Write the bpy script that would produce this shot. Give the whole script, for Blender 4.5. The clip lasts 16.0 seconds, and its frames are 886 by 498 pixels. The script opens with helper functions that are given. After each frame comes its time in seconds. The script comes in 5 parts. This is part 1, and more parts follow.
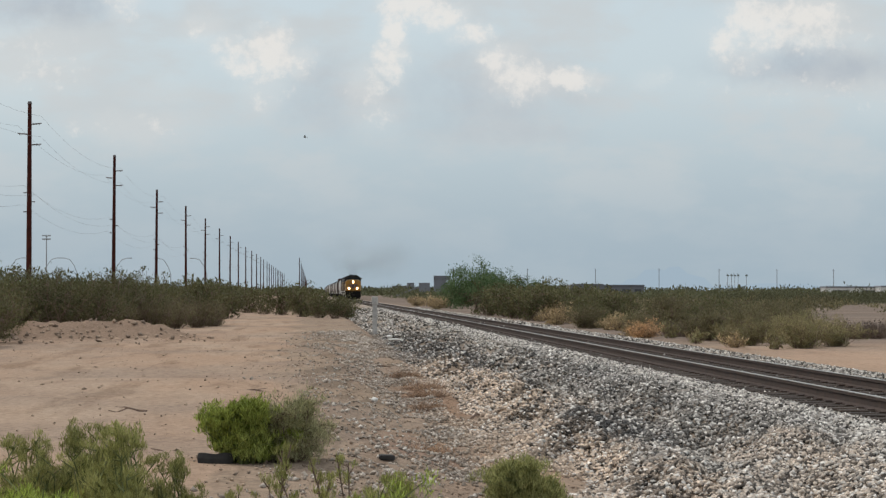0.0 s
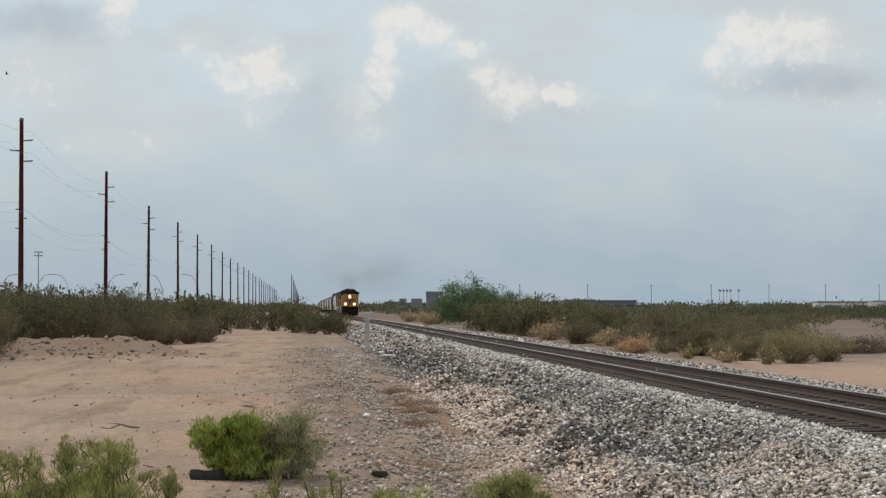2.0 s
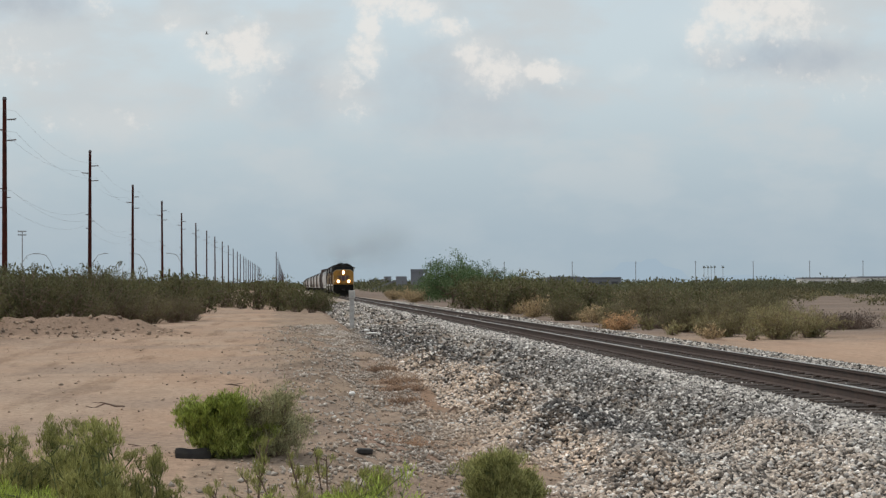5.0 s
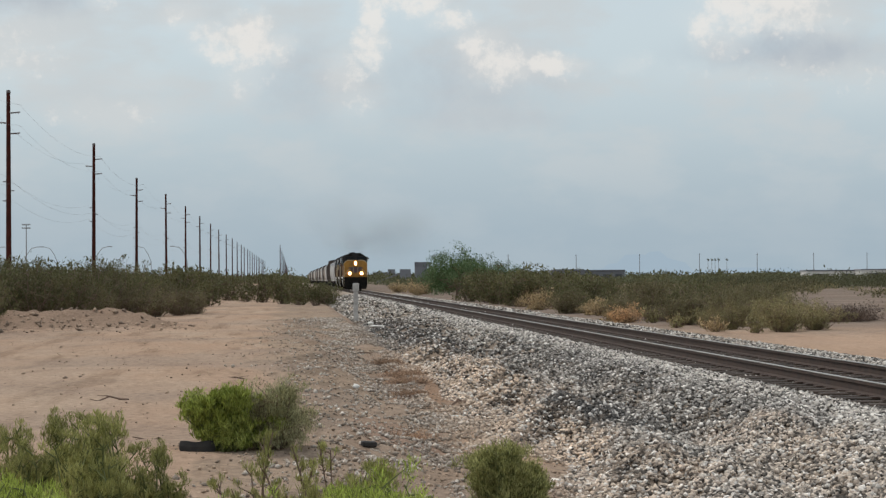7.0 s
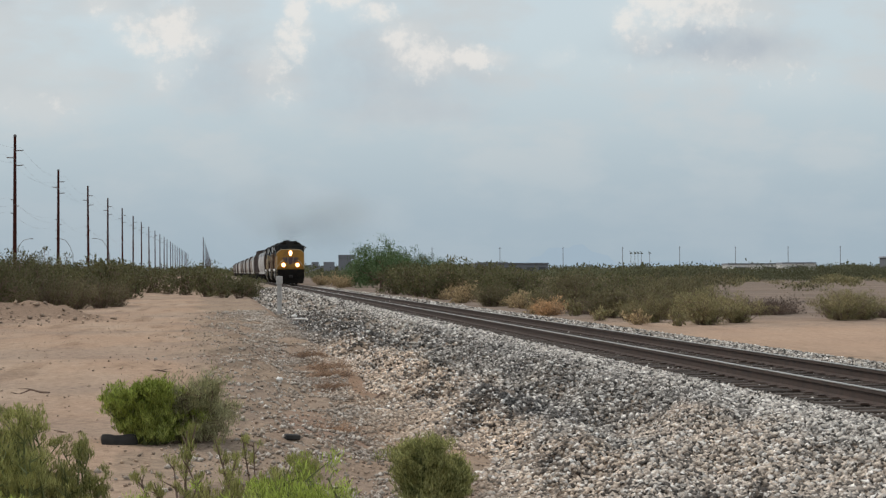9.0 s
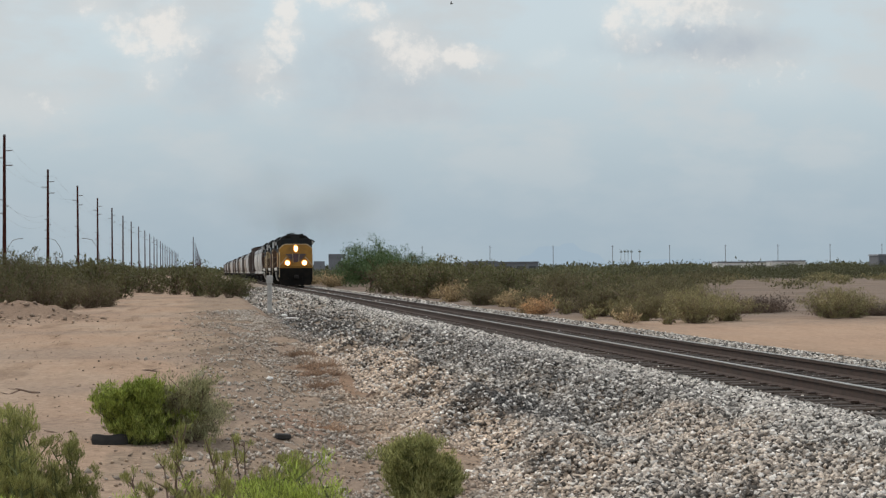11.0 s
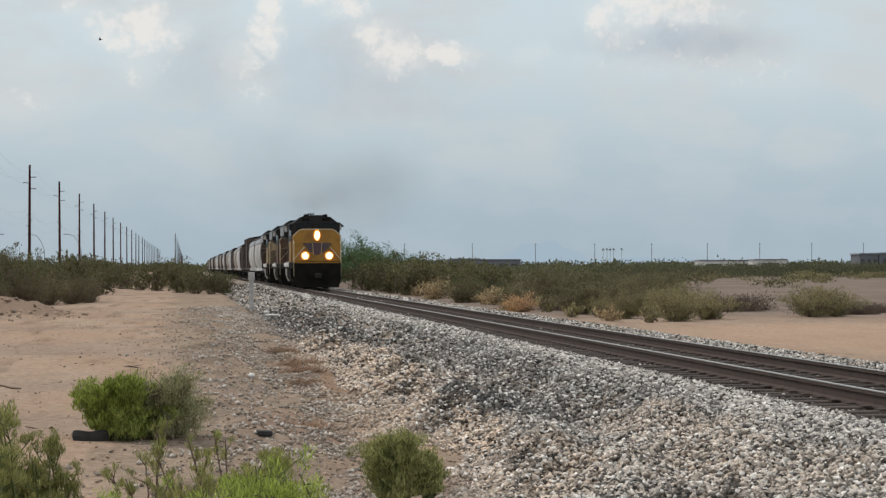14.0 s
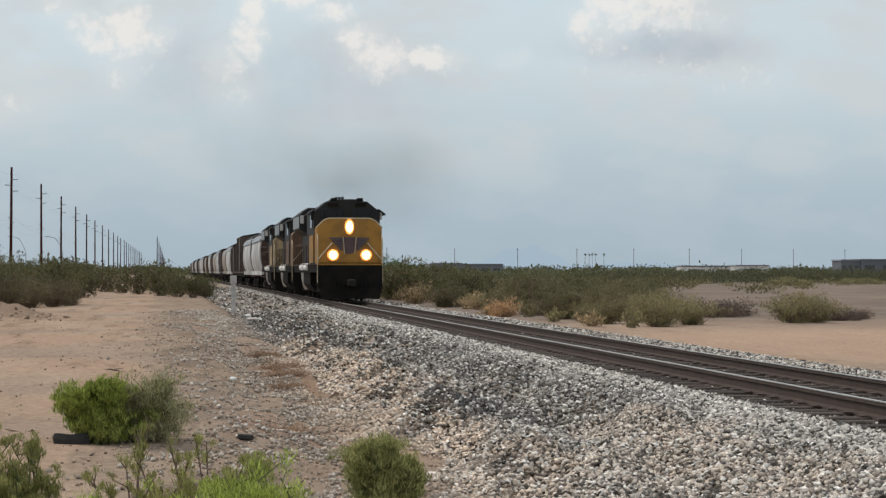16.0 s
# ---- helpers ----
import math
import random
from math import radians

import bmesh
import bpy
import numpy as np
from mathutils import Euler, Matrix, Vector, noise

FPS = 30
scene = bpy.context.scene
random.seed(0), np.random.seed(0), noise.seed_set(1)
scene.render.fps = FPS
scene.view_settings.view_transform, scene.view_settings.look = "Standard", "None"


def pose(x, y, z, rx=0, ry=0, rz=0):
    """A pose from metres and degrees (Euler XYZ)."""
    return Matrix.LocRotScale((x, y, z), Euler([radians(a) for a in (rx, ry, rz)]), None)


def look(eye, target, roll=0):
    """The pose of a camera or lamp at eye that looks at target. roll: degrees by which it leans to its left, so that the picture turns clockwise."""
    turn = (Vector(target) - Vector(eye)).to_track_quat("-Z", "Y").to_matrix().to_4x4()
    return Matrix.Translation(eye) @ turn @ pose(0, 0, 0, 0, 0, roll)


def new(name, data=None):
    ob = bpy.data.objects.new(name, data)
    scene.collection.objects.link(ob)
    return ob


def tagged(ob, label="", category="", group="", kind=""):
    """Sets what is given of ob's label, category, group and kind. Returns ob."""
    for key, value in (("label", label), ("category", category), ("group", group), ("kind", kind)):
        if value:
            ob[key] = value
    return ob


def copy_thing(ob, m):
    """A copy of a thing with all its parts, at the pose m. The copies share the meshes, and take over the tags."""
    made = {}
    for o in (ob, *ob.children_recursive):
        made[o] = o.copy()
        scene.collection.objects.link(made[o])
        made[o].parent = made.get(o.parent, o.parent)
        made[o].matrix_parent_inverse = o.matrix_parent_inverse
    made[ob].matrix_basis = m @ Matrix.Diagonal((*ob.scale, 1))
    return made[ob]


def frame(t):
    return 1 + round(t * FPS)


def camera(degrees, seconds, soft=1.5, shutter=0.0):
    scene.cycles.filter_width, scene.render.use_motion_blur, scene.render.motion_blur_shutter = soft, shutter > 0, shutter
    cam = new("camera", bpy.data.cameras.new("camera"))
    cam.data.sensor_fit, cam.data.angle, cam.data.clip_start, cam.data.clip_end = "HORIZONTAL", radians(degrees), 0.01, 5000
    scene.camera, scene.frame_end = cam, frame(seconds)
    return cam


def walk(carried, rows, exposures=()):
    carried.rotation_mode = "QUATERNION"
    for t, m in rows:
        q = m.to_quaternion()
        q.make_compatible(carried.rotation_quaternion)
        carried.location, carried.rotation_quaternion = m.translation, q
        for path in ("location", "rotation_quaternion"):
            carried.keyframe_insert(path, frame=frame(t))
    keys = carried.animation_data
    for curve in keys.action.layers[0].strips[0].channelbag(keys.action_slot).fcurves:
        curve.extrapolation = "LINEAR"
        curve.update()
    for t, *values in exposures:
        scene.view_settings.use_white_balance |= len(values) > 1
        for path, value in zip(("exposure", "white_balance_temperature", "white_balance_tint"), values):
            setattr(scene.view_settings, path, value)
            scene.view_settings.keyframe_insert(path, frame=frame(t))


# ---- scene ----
EYE = 1.70
cam = camera(25.25, 16.0, soft=1.3)
# seconds, yaw, pitch, roll: held in one spot, turning slowly to the right
TURNS = [
    (0, -3.831, 1.260, 0.043),
    (0.5, -3.910, 1.449, 0.119),
    (1, -3.800, 1.769, 0.249),
    (1.5, -3.803, 1.937, 0.166),
    (2, -4.057, 1.716, -0.076),
    (2.5, -4.219, 1.151, -0.299),
    (3, -4.451, 0.738, -0.450),
    (3.5, -4.570, 0.827, -0.395),
    (4, -4.542, 0.943, -0.284),
    (6.5, -4.417, 1.101, -0.374),
    (7, -4.390, 0.860, -0.357),
    (7.5, -4.638, 0.723, -0.296),
    (8, -5.198, 0.645, -0.250),
    (8.5, -5.960, 0.637, -0.226),
    (9, -6.592, 0.641, -0.280),
    (9.2, -6.721, 0.602, -0.275),
    (11.5, -6.882, 0.628, -0.428),
    (12, -6.946, 0.860, -0.280),
    (12.5, -6.947, 0.955, -0.306),
    (13, -6.990, 0.942, -0.228),
    (13.5, -7.132, 0.799, -0.181),
    (14, -7.391, 0.528, -0.205),
    (14.5, -7.494, 0.611, -0.110),
    (15, -7.506, 0.846, 0.059),
    (15.5, -7.579, 0.694, 0.055),
    (16, -7.905, 0.655, 0.057),
]
EXPOSURES = [(0, -0.06), (9, -0.06), (12.5, -0.03), (16, 0.0)]
walk(cam, [(t, pose(0, 0, EYE, 90 + pitch, 0, yaw) @ pose(0, 0, 0, 0, 0, roll)) for t, yaw, pitch, roll in TURNS], EXPOSURES)

# ---- world, sun ----
ZR = 0.314                      # top of the rails
XT = 8.335                      # middle of the track
SUN_EL, SUN_AZ = 58.0, -70.0    # degrees; azimuth from +y towards +x

# hazy sky with broken cumulus: place (right, up per unit ahead), half sizes, weight
CLOUDS = [
    (-0.020, 0.121, 0.011, 0.012, 1.0), (-0.008, 0.117, 0.010, 0.007, 0.8), (-0.034, 0.116, 0.010, 0.007, 0.9),
    (-0.044, 0.124, 0.009, 0.006, 0.6), (-0.054, 0.133, 0.010, 0.008, 0.55), (-0.023, 0.103, 0.012, 0.012, 0.55), (-0.094, 0.151, 0.010, 0.012, 0.8),
    (0.042, 0.134, 0.007, 0.014, 0.9), (0.040, 0.119, 0.008, 0.010, 0.95), (0.050, 0.146, 0.014, 0.008, 1.0), (0.028, 0.105, 0.010, 0.012, 0.6), (0.034, 0.090, 0.013, 0.010, 0.45),
    (0.068, 0.141, 0.010, 0.007, 0.9), (0.082, 0.130, 0.010, 0.006, 0.8), (0.096, 0.118, 0.012, 0.008, 0.8), (0.108, 0.109, 0.016, 0.009, 0.85),
    (0.130, 0.108, 0.016, 0.005, 0.9), (0.214, 0.128, 0.009, 0.012, 0.75), (0.232, 0.141, 0.018, 0.009, 1.0), (0.255, 0.144, 0.020, 0.008, 0.9),
    (0.245, 0.133, 0.034, 0.010, 0.72), (0.222, 0.122, 0.014, 0.010, 0.6), (0.250, 0.104, 0.060, 0.009, 0.34), (0.300, 0.098, 0.03, 0.012, 0.36), (0.176, 0.109, 0.010, 0.005, 0.45),
    (-0.140, 0.115, 0.030, 0.018, 0.45), (-0.090, 0.082, 0.036, 0.008, 0.4), (-0.075, 0.100, 0.02, 0.008, 0.3),
]
# shaded undersides: place, half sizes, weight
SHADES = [(0.256, 0.116, 0.036, 0.008, 1.0), (-0.130, 0.144, 0.030, 0.008, 0.9), (0.085, 0.100, 0.04, 0.018, 0.55), (0.005, 0.100, 0.022, 0.016, 0.5), (0.10, 0.082, 0.03, 0.006, 0.5)]


def nodes_of(tree):
    def add(kind, **sets):
        node = tree.nodes.new(kind)
        for key, value in sets.items():
            if key in node.inputs:
                node.inputs[key].default_value = value
        return node
    return add


def math_node(tree, op, a, b=None, c=None, clamp=False):
    node = tree.nodes.new("ShaderNodeMath")
    node.operation, node.use_clamp = op, clamp
    for i, v in enumerate((a, b, c)):
        if v is None:
            continue
        if isinstance(v, (int, float)):
            node.inputs[i].default_value = v
        else:
            tree.links.new(v, node.inputs[i])
    return node.outputs[0]


def mix_node(tree, fac, a, b, blend="MIX"):
    node = tree.nodes.new("ShaderNodeMix")
    node.data_type, node.blend_type = "RGBA", blend
    for sock, v in ((node.inputs[0], fac), (node.inputs[6], a), (node.inputs[7], b)):
        if isinstance(v, (int, float)):
            sock.default_value = v
        elif isinstance(v, tuple):
            sock.default_value = (*v[:3], 1)
        else:
            tree.links.new(v, sock)
    return node.outputs[2]


def map_range(tree, v, a, b, c=0.0, d=1.0, smooth=True):
    node = tree.nodes.new("ShaderNodeMapRange")
    node.interpolation_type = "SMOOTHSTEP" if smooth else "LINEAR"
    tree.links.new(v, node.inputs[0])
    for i, x in enumerate((a, b, c, d)):
        node.inputs[1 + i].default_value = x
    return node.outputs[0]


def noise_node(tree, vec, scale, detail=4.0, rough=0.55, out=0):
    node = tree.nodes.new("ShaderNodeTexNoise")
    node.inputs["Scale"].default_value, node.inputs["Detail"].default_value, node.inputs["Roughness"].default_value = scale, detail, rough
    if vec is not None:
        tree.links.new(vec, node.inputs["Vector"])
    return node.outputs[out]


def build_world():
    world = bpy.data.worlds.new("sky")
    scene.world = world
    world.use_nodes = True
    t = world.node_tree
    t.nodes.clear()
    out = t.nodes.new("ShaderNodeOutputWorld")
    back = t.nodes.new("ShaderNodeBackground")
    t.links.new(back.outputs[0], out.inputs[0])
    sky = t.nodes.new("ShaderNodeTexSky")
    sky.sky_type, sky.sun_disc = "NISHITA", False
    sky.sun_elevation, sky.sun_rotation = radians(SUN_EL), radians(SUN_AZ)
    sky.dust_density = 4.0
    co = t.nodes.new("ShaderNodeTexCoord").outputs["Generated"]
    sep = t.nodes.new("ShaderNodeSeparateXYZ")
    t.links.new(co, sep.inputs[0])
    ahead = math_node(t, "MAXIMUM", math_node(t, "ABSOLUTE", sep.outputs[1]), 0.05)
    u, v = math_node(t, "DIVIDE", sep.outputs[0], ahead), math_node(t, "DIVIDE", sep.outputs[2], ahead)
    uv = t.nodes.new("ShaderNodeCombineXYZ")
    t.links.new(u, uv.inputs[0]); t.links.new(v, uv.inputs[1])
    # ragged edges: the place is shifted by two sizes of noise
    warp = t.nodes.new("ShaderNodeVectorMath"); warp.operation = "MULTIPLY_ADD"
    t.links.new(noise_node(t, uv.outputs[0], 55.0, 5.0, 0.62, out=1), warp.inputs[0])
    warp.inputs[1].default_value = (0.016, 0.016, 0)
    t.links.new(uv.outputs[0], warp.inputs[2])
    off = t.nodes.new("ShaderNodeVectorMath"); off.operation = "SUBTRACT"
    t.links.new(warp.outputs[0], off.inputs[0]); off.inputs[1].default_value = (0.008, 0.008, 0)

    def heap(rows):
        total = None
        for x, y, w, h, k in rows:
            m = t.nodes.new("ShaderNodeMapping")
            m.vector_type = "POINT"
            m.inputs["Location"].default_value = (-x / w, -y / h, 0)
            m.inputs["Scale"].default_value = (1 / w, 1 / h, 1)
            t.links.new(off.outputs[0], m.inputs["Vector"])
            ln = t.nodes.new("ShaderNodeVectorMath"); ln.operation = "LENGTH"
            t.links.new(m.outputs[0], ln.inputs[0])
            one_mask = map_range(t, ln.outputs["Value"], 2.1, 0.2, 0.0, k)
            total = one_mask if total is None else math_node(t, "MAXIMUM", total, one_mask)
        return total
    fine = noise_node(t, uv.outputs[0], 70.0, 6.0, 0.6)
    wisps = noise_node(t, uv.outputs[0], 210.0, 5.0, 0.65)
    clumps = heap(CLOUDS)
    heaped = math_node(t, "ADD", math_node(t, "MULTIPLY", clumps, 0.75), math_node(t, "MULTIPLY", math_node(t, "SUBTRACT", fine, 0.5), 1.5))
    heaped = math_node(t, "ADD", heaped, math_node(t, "MULTIPLY", math_node(t, "SUBTRACT", wisps, 0.5), 0.9))
    heaped = math_node(t, "MULTIPLY", heaped, map_range(t, clumps, 0.0, 0.35))
    body = math_node(t, "ADD", map_range(t, heaped, 0.28, 0.74, 0.0, 0.54), map_range(t, clumps, 0.0, 0.9, 0.0, 0.34))
    shade = math_node(t, "MULTIPLY", heap(SHADES), map_range(t, fine, 0.3, 0.7, 0.6, 1.0))
    # broad banks of veil
    m = t.nodes.new("ShaderNodeMapping"); m.inputs["Scale"].default_value = (1, 2.2, 1)
    t.links.new(uv.outputs[0], m.inputs["Vector"])
    veil = map_range(t, noise_node(t, m.outputs[0], 13.0, 5.0, 0.55), 0.40, 0.62)
    up = sep.outputs[2]
    low = mix_node(t, map_range(t, up, 0.015, 0.13), HAZE_LOW, HAZE_HIGH)
    low = mix_node(t, map_range(t, up, 0.2, 0.9), low, HAZE_TOP)
    air = mix_node(t, 0.035, low, sky.outputs[0])
    air = mix_node(t, math_node(t, "MULTIPLY", veil, map_range(t, up, 0.02, 0.1, 0.15, 0.8)), air, VEIL)
    air = mix_node(t, math_node(t, "MULTIPLY", shade, 0.75), air, UNDER)
    air = mix_node(t, math_node(t, "MULTIPLY", body, 0.88), air, CUMULUS)
    t.links.new(air, back.inputs[0])
    back.inputs[1].default_value = 1.0


HAZE_LOW, HAZE_HIGH, HAZE_TOP = (0.375, 0.472, 0.548), (0.525, 0.605, 0.64), (0.80, 0.83, 0.86)
VEIL, UNDER, CUMULUS = (0.60, 0.635, 0.65), (0.43, 0.485, 0.55), (0.87, 0.84, 0.80)
build_world()
sun = new("sun", bpy.data.lights.new("sun", "SUN"))
sun.data.energy, sun.data.angle, sun.data.color = 1.35, radians(9), (1.0, 0.91, 0.80)
az, el = radians(SUN_AZ), radians(SUN_EL)
sun.matrix_basis = look((math.sin(az) * math.cos(el) * 50, math.cos(az) * math.cos(el) * 50, math.sin(el) * 50), (0, 0, 0))

# ---- materials ----


def material(name, colour, rough=0.7, metal=0.0, dark=None, scale=3.0, amount=0.5, fine=0.0, fine_scale=40.0, bump=0.0, bump_scale=60.0, rand=0.0, emit=None, power=0.0, spec=0.5, coords="Object", island=False):
    """A surface with broad stains (towards dark), fine grain, relief, and a shift of tone from object to object."""
    mat = bpy.data.materials.new(name)
    mat.use_nodes = True
    t = mat.node_tree
    b = t.nodes["Principled BSDF"]
    b.inputs["Roughness"].default_value, b.inputs["Metallic"].default_value = rough, metal
    b.inputs["Specular IOR Level"].default_value = spec
    co = t.nodes.new("ShaderNodeTexCoord").outputs[coords]
    dark = dark or tuple(c * 0.6 for c in colour)
    col = mix_node(t, math_node(t, "MULTIPLY", map_range(t, noise_node(t, co, scale, 5.0, 0.6), 0.35, 0.7), amount), colour, dark)
    if fine:
        grain = map_range(t, noise_node(t, co, fine_scale, 3.0, 0.6), 0.3, 0.7, 1 - fine, 1 + fine, smooth=False)
        col = mix_node(t, 1.0, col, grain, "MULTIPLY")
    if rand:
        src = t.nodes.new("ShaderNodeNewGeometry").outputs["Random Per Island"] if island else t.nodes.new("ShaderNodeObjectInfo").outputs["Random"]
        col = mix_node(t, 1.0, col, map_range(t, src, 0, 1, 1 - rand, 1 + rand, smooth=False), "MULTIPLY")
    t.links.new(col, b.inputs["Base Color"])
    if bump:
        n = t.nodes.new("ShaderNodeBump")
        n.inputs["Strength"].default_value, n.inputs["Distance"].default_value = bump, 0.02
        t.links.new(noise_node(t, co, bump_scale, 4.0, 0.6), n.inputs["Height"])
        t.links.new(n.outputs[0], b.inputs["Normal"])
    if emit:
        b.inputs["Emission Color"].default_value, b.inputs["Emission Strength"].default_value = (*emit, 1), power
    return mat


def leaf_material(name, colour, other, rand=0.35):
    mat = bpy.data.materials.new(name)
    mat.use_nodes = True
    t = mat.node_tree
    b = t.nodes["Principled BSDF"]
    b.inputs["Roughness"].default_value, b.inputs["Specular IOR Level"].default_value = 0.65, 0.25
    geo = t.nodes.new("ShaderNodeNewGeometry")
    co = t.nodes.new("ShaderNodeTexCoord").outputs["Object"]
    col = mix_node(t, map_range(t, noise_node(t, co, 1.6, 2.0), 0.35, 0.65), colour, other)
    col = mix_node(t, 1.0, col, map_range(t, geo.outputs["Random Per Island"], 0, 1, 1 - rand, 1 + rand, smooth=False), "MULTIPLY")
    col = mix_node(t, 1.0, col, map_range(t, t.nodes.new("ShaderNodeObjectInfo").outputs["Random"], 0, 1, 0.8, 1.2, smooth=False), "MULTIPLY")
    t.links.new(col, b.inputs["Base Color"])
    trans = t.nodes.new("ShaderNodeBsdfTranslucent")
    t.links.new(col, trans.inputs[0])
    mix = t.nodes.new("ShaderNodeMixShader")
    mix.inputs[0].default_value = 0.25
    t.links.new(b.outputs[0], mix.inputs[1]); t.links.new(trans.outputs[0], mix.inputs[2])
    t.links.new(mix.outputs[0], t.nodes["Material Output"].inputs[0])
    return mat


def dirt_material():
    mat = bpy.data.materials.new("desert_dirt")
    mat.use_nodes = True
    t = mat.node_tree
    b = t.nodes["Principled BSDF"]
    b.inputs["Roughness"].default_value, b.inputs["Specular IOR Level"].default_value = 1.0, 0.0
    co = t.nodes.new("ShaderNodeTexCoord").outputs["Object"]
    sep = t.nodes.new("ShaderNodeSeparateXYZ")
    t.links.new(co, sep.inputs[0])
    long = t.nodes.new("ShaderNodeMapping"); long.inputs["Scale"].default_value = (1.0, 0.25, 1)
    t.links.new(co, long.inputs["Vector"])
    col = mix_node(t, map_range(t, noise_node(t, long.outputs[0], 0.35, 5.0, 0.6), 0.35, 0.68), SAND, SAND_PALE)
    col = mix_node(t, map_range(t, noise_node(t, long.outputs[0], 1.1, 6.0, 0.65), 0.52, 0.75, 0, 0.55), col, EARTH)
    # a strip of grey gravelly earth along the foot of the ballast, with a ragged edge
    edge = math_node(t, "ADD", sep.outputs[0], math_node(t, "MULTIPLY", math_node(t, "SUBTRACT", noise_node(t, long.outputs[0], 0.9, 4.0), 0.5), 3.4))
    strip = math_node(t, "MULTIPLY", map_range(t, edge, -1.15, -0.35), map_range(t, edge, 14.0, 11.5))
    col = mix_node(t, math_node(t, "MULTIPLY", strip, map_range(t, noise_node(t, co, 2.2, 5.0), 0.3, 0.6, 0.55, 0.95)), col, GRAVEL)
    # slanting dark runs in the gravel strip, furrow shade put into the colour
    slant = t.nodes.new("ShaderNodeMapping"); slant.vector_type = "TEXTURE"
    slant.inputs["Scale"].default_value, slant.inputs["Rotation"].default_value = (1.0, 7.0, 1.0), (0, 0, radians(-17))
    t.links.new(co, slant.inputs["Vector"])
    runs = map_range(t, noise_node(t, slant.outputs[0], 1.9, 5.0, 0.65), 0.50, 0.62, 0.0, 0.5)
    col = mix_node(t, math_node(t, "MULTIPLY", runs, strip), col, (0.125, 0.098, 0.078))
    # beyond: a grey-brown scraped field on the far side of the line
    field = math_node(t, "MULTIPLY", map_range(t, sep.outputs[0], 11, 13), map_range(t, math_node(t, "ADD", sep.outputs[1], math_node(t, "MULTIPLY", noise_node(t, co, 0.12, 4.0), 30.0)), 66, 90))
    col = mix_node(t, math_node(t, "MULTIPLY", field, map_range(t, noise_node(t, co, 0.05, 5.0), 0.3, 0.65, 1.0, 0.85)), col, FIELD)
    # wheel-packed streaks and damp stains, drawn out along the line
    drawn = t.nodes.new("ShaderNodeMapping"); drawn.inputs["Scale"].default_value = (1.0, 0.11, 1); drawn.inputs["Rotation"].default_value = (0, 0, radians(9))
    t.links.new(co, drawn.inputs["Vector"])
    col = mix_node(t, map_range(t, noise_node(t, drawn.outputs[0], 1.1, 6.0, 0.62), 0.50, 0.66, 0.0, 0.5), col, EARTH)
    broad = map_range(t, noise_node(t, co, 0.16, 5.0, 0.6), 0.42, 0.62)
    col = mix_node(t, math_node(t, "MULTIPLY", broad, 0.6), col, (0.30, 0.235, 0.19))
    # a bare reddish patch and a sheet of pale sand in the ditch
    for px, py, rx, ry, tint, k in ((1.3, 24.4, 0.55, 2.0, (0.30, 0.21, 0.16), 0.8), (2.5, 23.3, 0.5, 2.6, (0.44, 0.31, 0.22), 0.9), (2.2, 36.0, 0.6, 5.0, (0.30, 0.20, 0.14), 0.8), (-8.0, 73.0, 4.5, 5.0, (0.25, 0.18, 0.135), 0.85), (-0.6, 30.0, 0.7, 4.0, (0.46, 0.32, 0.235), 0.6), (17.0, 46.0, 7.0, 12.0, (0.47, 0.33, 0.24), 0.6)):
        m = t.nodes.new("ShaderNodeMapping")
        m.inputs["Location"].default_value, m.inputs["Scale"].default_value = (-px / rx, -py / ry, 0), (1 / rx, 1 / ry, 0)
        t.links.new(co, m.inputs["Vector"])
        ln = t.nodes.new("ShaderNodeVectorMath"); ln.operation = "LENGTH"
        t.links.new(m.outputs[0], ln.inputs[0])
        ragged = math_node(t, "ADD", ln.outputs["Value"], math_node(t, "MULTIPLY", math_node(t, "SUBTRACT", noise_node(t, co, 2.4, 4.0), 0.5), 1.6))
        col = mix_node(t, map_range(t, ragged, 1.2, 0.7, 0.0, k), col, tint)
    col = mix_node(t, 1.0, col, map_range(t, noise_node(t, co, 9.0, 5.0, 0.7), 0.25, 0.75, 0.66, 1.25, smooth=False), "MULTIPLY")
    specks = map_range(t, noise_node(t, co, 26.0, 2.0, 0.5), 0.66, 0.74)
    col = mix_node(t, math_node(t, "MULTIPLY", specks, 0.5), col, EARTH)
    clods = t.nodes.new("ShaderNodeMapping"); clods.inputs["Scale"].default_value = (1.0, 0.45, 1)
    t.links.new(co, clods.inputs["Vector"])
    col = mix_node(t, map_range(t, noise_node(t, clods.outputs[0], 4.6, 5.0, 0.7), 0.60, 0.68, 0.0, 0.5), col, EARTH)
    t.links.new(col, b.inputs["Base Color"])
    n = t.nodes.new("ShaderNodeBump")
    n.inputs["Strength"].default_value, n.inputs["Distance"].default_value = 0.9, 0.06
    t.links.new(noise_node(t, co, 7.0, 7.0, 0.65), n.inputs["Height"])
    t.links.new(n.outputs[0], b.inputs["Normal"])
    return mat


SAND, SAND_PALE, EARTH, GRAVEL, FIELD = (0.41, 0.29, 0.21), (0.435, 0.335, 0.255), (0.19, 0.13, 0.09), (0.325, 0.252, 0.19), (0.175, 0.148, 0.13)
M_DIRT = dirt_material()
